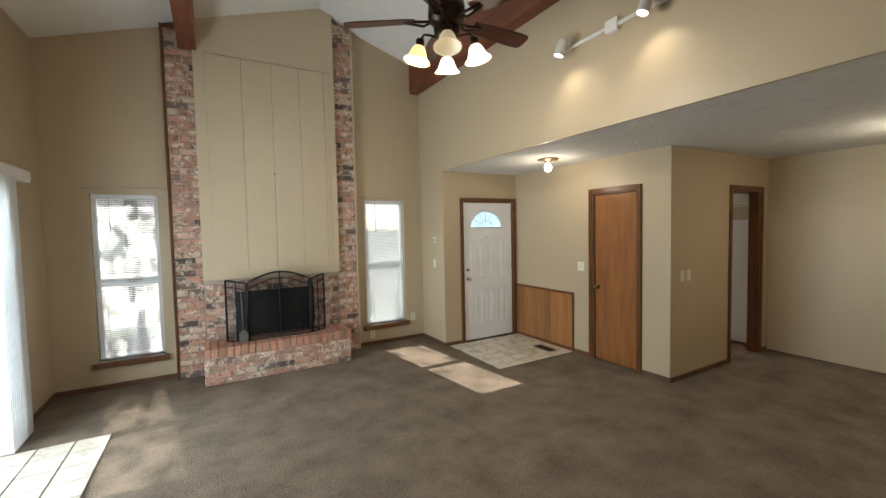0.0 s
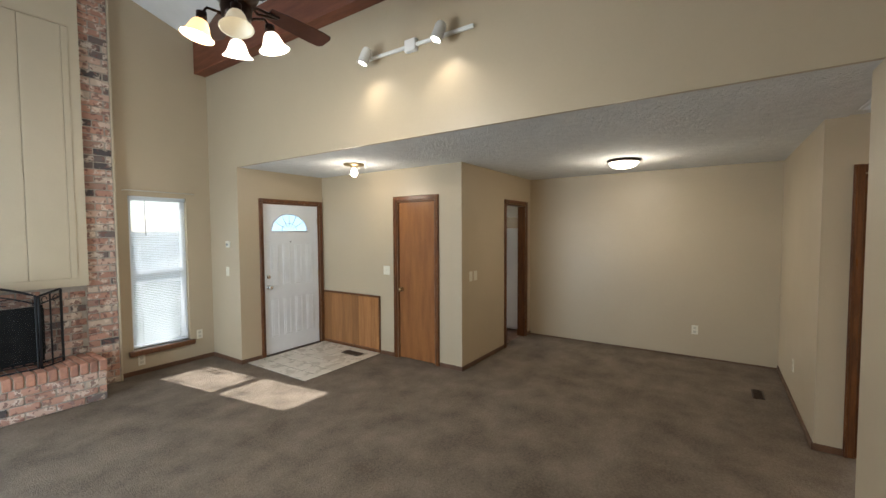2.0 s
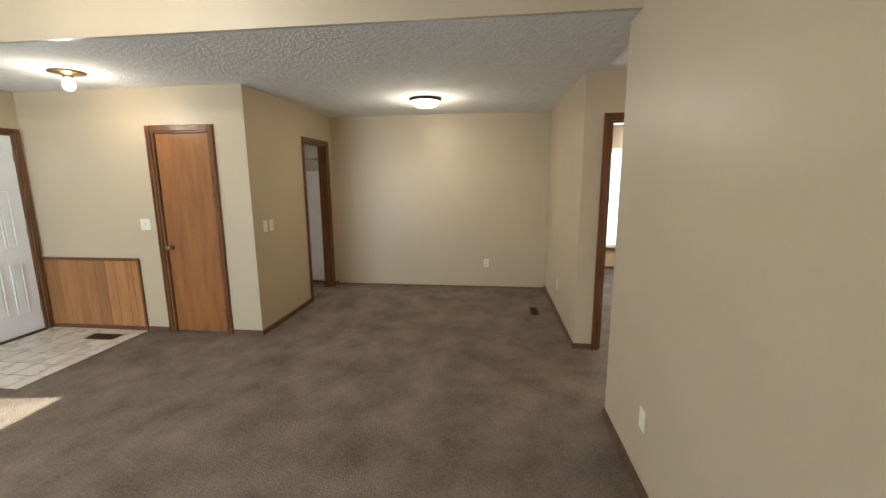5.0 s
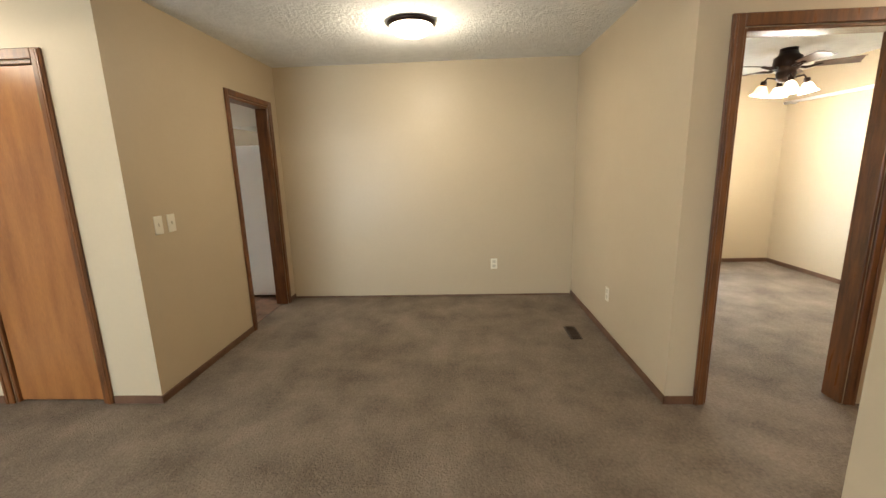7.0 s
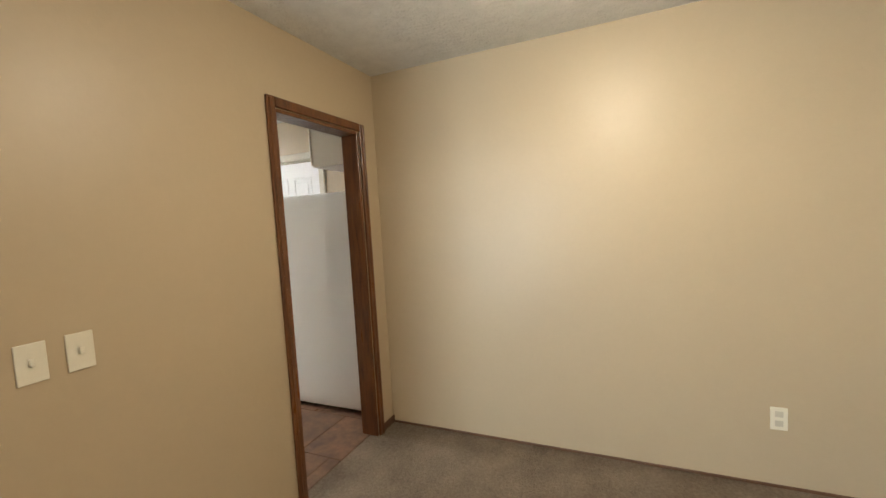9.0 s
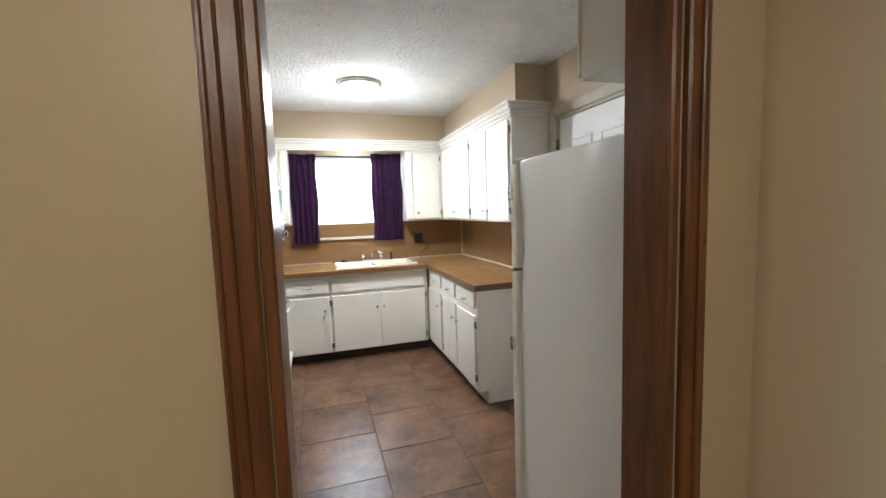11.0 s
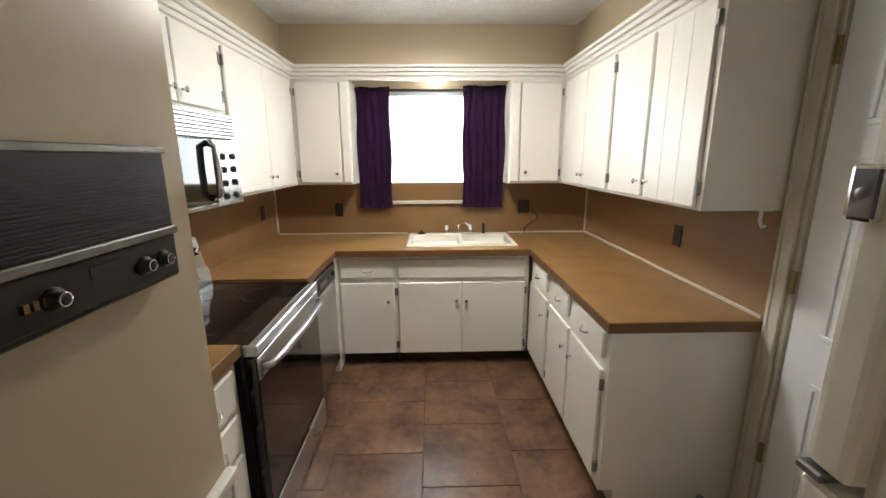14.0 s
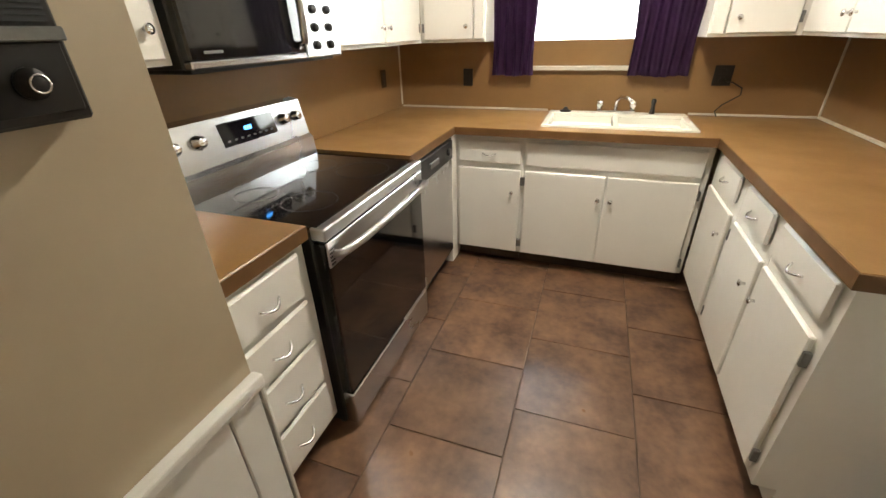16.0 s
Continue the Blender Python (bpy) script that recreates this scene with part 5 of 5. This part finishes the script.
part("drawer", one(5.378, 4.634, 0.035, 5.428, 5.424, 0.195, 0.005), M_STEEL, st, "steel warming drawer")
for y_ in (4.66, 5.40):
    for x_ in (4.80, 5.34):
        part("foot", lathe(bmesh.new(), [(0.014, 0), (0.014, 0.03)], (x_, y_, 0.0), 10), M_BLACKP, st)
bm = bmesh.new()
prism(bm, [(4.75, 0.90), (4.862, 0.90), (4.852, 1.00), (4.835, 1.015), (4.80, 1.175), (4.75, 1.185)], "y", 4.634, 5.424)
bg_ = part("backguard", bm, M_STEEL, st, "sloped steel control panel")
nrm = Vector((0.16, 0, 0.035)).normalized()


def on_guard(y, s):
    return Vector((4.835 - 0.035 * s, y, 1.015 + 0.16 * s))


bm = bmesh.new()
a, b, c, d = on_guard(4.91, 0.30), on_guard(5.215, 0.30), on_guard(5.215, 0.85), on_guard(4.91, 0.85)
lo = [bm.verts.new(p + nrm * 0.0005) for p in (a, b, c, d)]
hi = [bm.verts.new(p + nrm * 0.003) for p in (a, b, c, d)]
bm.faces.new(hi)
for i in range(4):
    bm.faces.new((lo[i], lo[(i + 1) % 4], hi[(i + 1) % 4], hi[i]))
part("display", bm, M_GLASSK, bg_, "black glass display")
for i in range(3):
    p = on_guard(5.035 + 0.014 * i, 0.62) + nrm * 0.0035
    part("clock_digit", one(p.x - 0.001, p.y, p.z - 0.008, p.x + 0.001, p.y + 0.009, p.z + 0.008), M_LED, bg_)
for i in range(8):
    p = on_guard(4.93 + 0.035 * i, 0.42) + nrm * 0.0035
    part("display_mark", one(p.x - 0.0005, p.y, p.z - 0.003, p.x + 0.0005, p.y + 0.014, p.z + 0.003), M_GREYM, bg_)
for y_ in (4.69, 4.80, 5.27, 5.355):
    bm = lathe(bmesh.new(), [(0.026, 0), (0.027, 0.006), (0.022, 0.008), (0.021, 0.03), (0.016, 0.034)], (0, 0, 0), 18)
    bmesh.ops.transform(bm, matrix=Matrix.Translation(on_guard(y_, 0.58)) @ nrm.to_track_quat("Z", "Y").to_matrix().to_4x4(), verts=bm.verts)
    k = part("control_knob", bm, M_CHROME, bg_)

mw = thing("microwave", (4.9, 5.02, 1.36), "stainless over-the-range microwave with black glass door", "microwave")
part("body", one(4.735, 4.633, 1.365, 5.055, 5.415, 1.795, 0.004), M_BLACKP, mw)
dm = part("door", one(5.056, 4.638, 1.385, 5.085, 5.165, 1.675, 0.006), M_GLASSK, mw, "black glass door")
part("door_rail", one(5.056, 4.636, 1.366, 5.088, 5.165, 1.387, 0.004), M_STEEL, dm)
part("maker_mark", one(5.085, 4.69, 1.405, 5.0865, 4.76, 1.413), M_GREYM, dm)
part("handle", tube(bmesh.new(), [(5.086, 5.125, 1.41), (5.118, 5.125, 1.425), (5.122, 5.125, 1.53), (5.118, 5.125, 1.64), (5.086, 5.125, 1.655)], 0.015, 10), M_STEEL, dm, "vertical steel handle")
pn = part("control_panel", one(5.056, 5.170, 1.366, 5.088, 5.412, 1.675, 0.004), M_STEEL, mw, "steel panel with buttons")
for i in range(4):
    for j in range(2):
        part("button", lathe(bmesh.new(), [(0.016, 0), (0.017, 0.006), (0.012, 0.014), (0.004, 0.015)], (5.088, 5.24 + 0.095 * j, 1.41 + 0.062 * i), 14, "x"), M_BLACKP, pn)
vt = part("vent_grille", one(5.056, 4.638, 1.680, 5.080, 5.412, 1.792, 0.003), M_STEEL, mw)
for i in range(6):
    part("vent_bar", one(5.080, 4.66, 1.692 + 0.016 * i, 5.086, 5.39, 1.699 + 0.016 * i, 0.002), M_GREYM, vt)
part("hood_underside", one(4.76, 4.66, 1.352, 5.05, 5.40, 1.366, 0.003), M_BLACKP, mw)

dw = thing("dishwasher", (5.1, 5.75, 0), "stainless dishwasher with black control strip", "dishwasher")
part("body", one(4.78, 5.440, 0.10, 5.34, 6.060, 0.868), M_BLACKP, dw)
part("door", one(5.341, 5.442, 0.11, 5.375, 6.058, 0.745, 0.005), M_STEEL, dw)
cp = part("control_strip", one(5.341, 5.442, 0.748, 5.379, 6.058, 0.866, 0.005), M_BLACKP, dw)
part("dial", lathe(bmesh.new(), [(0.022, 0), (0.022, 0.012), (0.01, 0.016)], (5.379, 5.97, 0.81), 16, "x"), M_BLACKP, cp)
part("latch", one(5.379, 5.66, 0.79, 5.388, 5.80, 0.825, 0.004), M_GREYM, cp)
part("kick_plate", one(5.30, 5.442, 0.0, 5.32, 6.058, 0.10), M_BLACKP, dw)

fg = thing("refrigerator", (6.91, 3.25, 0), "old white top-freezer refrigerator with dented side", "refrigerator")
# the near side is beaten in along its top edge and rippled below
bm = one(6.549, 2.78, 0.03, 7.28, 3.602, 1.686, 0.010, 2)
bmesh.ops.subdivide_edges(bm, edges=[e for e in bm.edges if e.calc_length() > 0.4], cuts=26, use_grid_fill=True)
for v in bm.verts:
    if v.co.x < 6.56:
        y_, z_ = v.co.y, v.co.z
        v.co.x += 0.0022 * (1 + math.sin(9 * y_ + 3.1 * math.sin(4 * z_)) * math.cos(6 * z_ + 2 * y_))
        v.co.x += 0.012 * math.exp(-((y_ - 3.17) / 0.05) ** 2 - ((z_ - 1.686) / 0.06) ** 2)
        v.co.x += 0.006 * math.exp(-((y_ - 3.32) / 0.09) ** 2 - ((z_ - 1.45) / 0.16) ** 2)
for f in bm.faces:
    f.smooth = True
part("cabinet_body", bm, M_FRIDGE, fg)
part("gasket", one(6.562, 3.602, 0.06, 7.27, 3.615, 1.665), M_FRIDGED, fg)
fz = part("freezer_door", one(6.540, 3.615, 1.222, 7.285, 3.672, 1.674, 0.014, 3), M_FRIDGED, fg, "cream-edged freezer door")
ld = part("fridge_door", one(6.540, 3.615, 0.06, 7.285, 3.672, 1.205, 0.014, 3), M_FRIDGED, fg, "cream-edged lower door")
part("top_hinge", one(6.555, 3.575, 1.684, 6.590, 3.645, 1.696, 0.003), M_FRIDGED, fg)
part("middle_hinge", one(6.536, 3.64, 1.207, 6.58, 3.675, 1.220, 0.003), M_GREYM, fg)
for z_, door_ in ((1.55, fz), (0.875, ld)):
    clip = part("latch_clip", one(6.528, 3.640, z_ - 0.030, 6.540, 3.674, z_ + 0.030, 0.005, 2), M_CHROME, door_, "chrome clip on the door edge")
    part("screw", lathe(bmesh.new(), [(0.007, 0), (0.006, -0.003), (0.001, -0.004)], (6.528, 3.657, z_), 10, "x"), M_GREYM, fg)
part("toe_grille", one(6.56, 3.59, 0.0, 7.27, 3.63, 0.055), M_BLACKP, fg)

# ---- pantry door ----
pd = thing("door_pantry", (7.46, 4.26, 0), "white panelled pantry door, closed", "door", kind="structure")
lf = part("door_leaf", one(7.452, 3.880, 0.01, 7.487, 4.665, 2.112, 0.003), M_WHITED, pd)
for ya, yb in ((3.98, 4.22), (4.30, 4.54)):
    for za, zb in ((1.68, 1.96), (0.95, 1.58), (0.18, 0.78)):
        bm = bmesh.new()
        for q in ((ya, za, yb, za + 0.02), (ya, zb - 0.02, yb, zb), (ya, za + 0.02, ya + 0.02, zb - 0.02), (yb - 0.02, za + 0.02, yb, zb - 0.02)):
            box(bm, 7.444, q[0], q[1], 7.452, q[2], q[3], 0.003)
        box(bm, 7.446, ya + 0.05, za + 0.05, 7.452, yb - 0.05, zb - 0.05, 0.003)
        part("raised_panel", bm, M_WHITED, lf)
for z in (0.38, 1.12, 1.93):
    hinge(7.438, 4.673, z, pd, 0.014, 0.02)
part("door_knob", lathe(bmesh.new(), [(0.026, 0), (0.028, -0.006), (0.012, -0.014), (0.013, -0.035), (0.027, -0.045), (0.025, -0.062), (0.008, -0.068)], (7.452, 3.94, 0.96), 16, "x"), M_CHROME, pd)

# ---- radio wall: intercom, wainscot, plate ----
rd = thing("wall_radio", (5.531, 3.84, 1.37), "black wall-mounted intercom radio with ribbed speaker grille", "radio")
part("case", one(5.531, 3.625, 1.36, 5.567, 4.055, 1.612, 0.004), M_RADIO, rd)
part("top_trim", one(5.567, 3.627, 1.598, 5.575, 4.053, 1.610, 0.002), M_GREYM, rd)
gr = part("speaker_backing", one(5.567, 3.640, 1.462, 5.57, 4.045, 1.598), M_BLACKP, rd)
for i in range(22):
    z = 1.466 + 0.006 * i
    part("grille_rib", one(5.57, 3.642, z, 5.573, 4.043, z + 0.003), M_GRILLE, gr)
part("divider", one(5.567, 3.627, 1.446, 5.577, 4.053, 1.461, 0.002), M_GREYM, rd)
cpn = part("control_panel", one(5.567, 3.640, 1.372, 5.572, 4.045, 1.445, 0.001), M_BLACKP, rd)
for y_ in (3.675, 3.775, 3.95, 4.0):
    part("control_knob", lathe(bmesh.new(), [(0.017, 0), (0.017, 0.005), (0.012, 0.007), (0.010, 0.016), (0.007, 0.018)], (5.572, y_, 1.405), 16, "x"), M_BLACKP, cpn)
for y_ in (3.675, 3.775, 3.95, 4.0):
    part("knob_ring", tube(bmesh.new(), [(5.589, y_ + 0.0095 * math.cos(math.pi * k / 8), 1.405 + 0.0095 * math.sin(math.pi * k / 8)) for k in range(17)], 0.0015, 5), M_CHROME, cpn)
for i in range(5):
    part("push_button", one(5.572, 3.73 + 0.013 * i, 1.40, 5.577, 3.738 + 0.013 * i, 1.412), M_BRASS, cpn)
part("tuning_scale", one(5.572, 3.84, 1.412, 5.573, 3.96, 1.430), M_GRILLE, cpn)
kwn = thing("kitchen_wainscot", (5.531, 3.5, 0), "white grooved wainscot with a moulded cap rail", "wainscot", kind="structure")
y = 2.76
while y < 4.16:
    e = min(y + 0.165, 4.166)
    part("board", one(5.532, y + 0.002, 0.0, 5.545, e - 0.002, 0.765, 0.003), M_CAB, kwn)
    y = e
part("cap_rail", one(5.532, 2.75, 0.770, 5.563, 4.175, 0.800, 0.007, 2), M_CAB, kwn)
part("cap_cove", one(5.532, 2.75, 0.753, 5.553, 4.173, 0.770, 0.004), M_CAB, kwn)
part("end_board", one(5.42, 4.1705, 0.0, 5.547, 4.182, 0.765, 0.003), M_CAB, kwn)
ov = thing("light_switch", (5.531, 3.15, 1.14), "white scalloped oval switch plate on the kitchen wall", "switch", "wall plates")
bm = bmesh.new()
prism(bm, [(3.15 + (0.040 + 0.004 * math.cos(2 * math.pi * k / 4)) * math.cos(2 * math.pi * k / 28), 1.145 + 0.074 * math.sin(2 * math.pi * k / 28)) for k in range(28)], "x", 5.531, 5.539)
bmesh.ops.bevel(bm, geom=[e for e in bm.edges if all(v.co.x > 5.538 for v in e.verts)], offset=0.003, segments=2, affect="EDGES")
part("cover", bm, M_WHITED, ov)
part("toggle", one(5.539, 3.144, 1.137, 5.55, 3.156, 1.160, 0.003), M_WHITED, ov)
for dz in (-0.03, 0.03):
    part("screw", lathe(bmesh.new(), [(0.004, 0), (0.003, 0.002), (0.001, 0.0025)], (5.539, 3.15, 1.145 + dz), 8, "x"), M_GREYM, ov)
ds = thing("door_stop", (7.30, 4.775, 0.04), "small dark sprung door stop at the cabinet foot", "door stop")
part("base", lathe(bmesh.new(), [(0.016, 0), (0.016, -0.008), (0.009, -0.012)], (7.30, 4.789, 0.05), 14, "y"), M_GREYM, ds)
part("spring", lathe(bmesh.new(), [(0.008, -0.012), (0.007, -0.045)], (7.30, 4.789, 0.05), 12, "y"), M_GREYM, ds)
part("tip", lathe(bmesh.new(), [(0.011, -0.045), (0.012, -0.055), (0.008, -0.062)], (7.30, 4.789, 0.05), 12, "y"), M_BLACKP, ds)
hk = thing("towel_hook", (7.40, 4.83, 1.38), "white bracket hook under the end wall cabinet", "hook")
part("arm", tube(bmesh.new(), [(7.40, 4.83, 1.379), (7.40, 4.83, 1.33), (7.40, 4.815, 1.305), (7.40, 4.80, 1.315)], 0.007, 8), M_TWHITE, hk)
part("plate", one(7.375, 4.80, 1.372, 7.425, 4.86, 1.379, 0.002), M_TWHITE, hk)
plate("y", 6.770, -1, 5.272, 1.147, "black", M_BLACKP)
po = plate("y", 6.770, -1, 6.877, 1.165, "black", M_BLACKP, w=0.10)
plate("x", 7.430, -1, 5.403, 1.160, "black", M_VENT)
plate("x", 4.730, 1, 6.48, 1.160, "black", M_VENT)
cord = thing("coiled_cable", (6.93, 6.72, 1.08), "black appliance cable coiled at the outlet", "cable")
part("flex", tube(bmesh.new(), [(6.89, 6.755, 1.14), (6.93, 6.735, 1.13), (6.985, 6.73, 1.10), (6.99, 6.735, 1.06), (6.95, 6.74, 1.03), (6.91, 6.745, 1.0), (6.88, 6.75, 0.96), (6.90, 6.745, 0.922)], 0.004, 6), M_BLACKP, cord)

# ---- outdoors ----
solid("ground", one(-500, -500, -0.32, 500, 700, -0.185), M_GRASS, "green lawn around the house", "ground", kind="structure")
dk = thing("deck", (0.5, 7.4, -0.18), "weathered wooden deck outside the windows", "deck")
for i in range(20):
    part("deck_board", one(-2.0, 5.95 + 0.15 * i, -0.18, 2.9, 6.085 + 0.15 * i, -0.12, 0.004), M_DECK, dk)
rl = thing("railing", (0.5, 8.9, -0.12), "white wooden picket railing along the deck", "railing")
part("top_rail", one(-2.0, 8.86, 0.78, 2.9, 8.94, 0.84, 0.005), M_FENCE, rl)
part("bottom_rail", one(-2.0, 8.87, 0.02, 2.9, 8.93, 0.07, 0.005), M_FENCE, rl)
for i in range(38):
    part("picket", one(-1.98 + 0.13 * i, 8.88, 0.07, -1.94 + 0.13 * i, 8.92, 0.78), M_FENCE, rl)
for x_ in (-2.0, 0.45, 2.85):
    part("post", one(x_ - 0.05, 8.85, -0.18, x_ + 0.05, 8.95, 0.95, 0.005), M_FENCE, rl)
fc = thing("fence", (0, 17, -0.18), "tall pale board fence behind the lawn", "fence")
for i in range(60):
    part("board", one(-9 + 0.3 * i, 17, -0.18, -8.72 + 0.3 * i, 17.03, 1.65 + 0.02 * (i % 3)), M_SIDING, fc)
hs = thing("house", (0, 29, -0.18), "neighbouring light-sided house with a shingled gable roof", "house")
part("wall", one(-10, 26, -0.18, 4, 34, 2.7), M_SIDING, hs)
bm = bmesh.new()
prism(bm, [(25.4, 2.6), (34.6, 2.6), (30, 5.0)], "x", -10.6, 4.6)
part("roof", bm, M_ROOF, hs)
for x_ in (-7, -3, 1):
    w_ = part("window", one(x_, 25.96, 0.9, x_ + 1.2, 26.0, 2.1, 0.01), M_VINYL, hs)
    part("pane", one(x_ + 0.08, 25.95, 0.98, x_ + 1.12, 25.962, 2.02), M_GLASSK, w_)
# Unseen slab, added over the front door to hold back direct sun.
solid("porch_roof", one(3.30, 5.15, 2.62, 4.45, 5.45, 2.75), M_SIDING, "unseen flat slab over the front door, added to block sun", "roof", kind="structure")


def tree(x, y, h, r, n, seed):
    rng = random.Random(seed)
    t = thing("tree", (x, y, -0.18), "leafy green tree with a brown trunk", "tree", "garden trees")
    bm = bmesh.new()
    lathe(bm, [(0.20, -0.18), (0.15, 0.5), (0.13, h * 0.5), (0.05, h)], (x, y, 0), 10)
    for i in range(9):
        a = i * 2.4
        z = h * (0.42 + 0.05 * i)
        tube(bm, [(x, y, z), (x + math.cos(a) * r * 0.4, y + math.sin(a) * r * 0.4, z + 0.5), (x + math.cos(a) * r * 0.85, y + math.sin(a) * r * 0.85, z + 0.9)], 0.035, 6)
    part("trunk", bm, M_BARK, t)
    verts, faces = [], []
    clumps = []
    for _ in range(44):
        u = Vector((rng.gauss(0, 1), rng.gauss(0, 1), rng.gauss(0, 0.8))).normalized() * r * rng.uniform(0.35, 1.0)
        clumps.append(Vector((x, y, h)) + u)
    for _ in range(n):
        c = rng.choice(clumps) + Vector((rng.gauss(0, 0.55), rng.gauss(0, 0.55), rng.gauss(0, 0.45)))
        d = Vector((rng.gauss(0, 1), rng.gauss(0, 1), rng.gauss(0, 1))).normalized()
        e = d.orthogonal().normalized()
        s = rng.uniform(0.06, 0.11)
        k = len(verts)
        verts += [c - d * s, c + e * s * 0.5, c + d * s, c - e * s * 0.5]
        faces.append((k, k + 1, k + 2, k + 3))
    me = bpy.data.meshes.new("crown")
    me.from_pydata([tuple(v) for v in verts], [], faces)
    me.materials.append(M_LEAF)
    ob = new("crown", me)
    ob.parent = t
    ob.matrix_parent_inverse = Matrix.Translation(-BASES[t])
    tagged(ob, kind="stuff")


tree(-1.3, 12.6, 6.6, 3.0, 3800, 3)
tree(-5.5, 15.0, 6.0, 2.8, 6000, 5)
tree(4.5, 20.0, 6.5, 3.0, 6000, 8)

# ---- kitchen floor tiles ----
spots = []
T = 0.4825
for i in range(-3, 4):
    xa = 6.015 + T * i
    off = 0.0 if i % 2 else T / 2
    for j in range(-6, 6):
        ya = 4.694 + off + T * j
        x0, x1, y0, y1 = max(xa, 4.58), min(xa + T, 7.44), max(ya, 2.675), min(ya + T, 6.77)
        if x1 - x0 > 0.05 and y1 - y0 > 0.05:
            spots.append((((x0 + x1) / 2, (y0 + y1) / 2, -0.003), (round(x1 - x0 - 0.004, 3), round(y1 - y0 - 0.004, 3), 0.008), 0.0015))
pieces("tile", floor_k, M_TILE_K, spots)
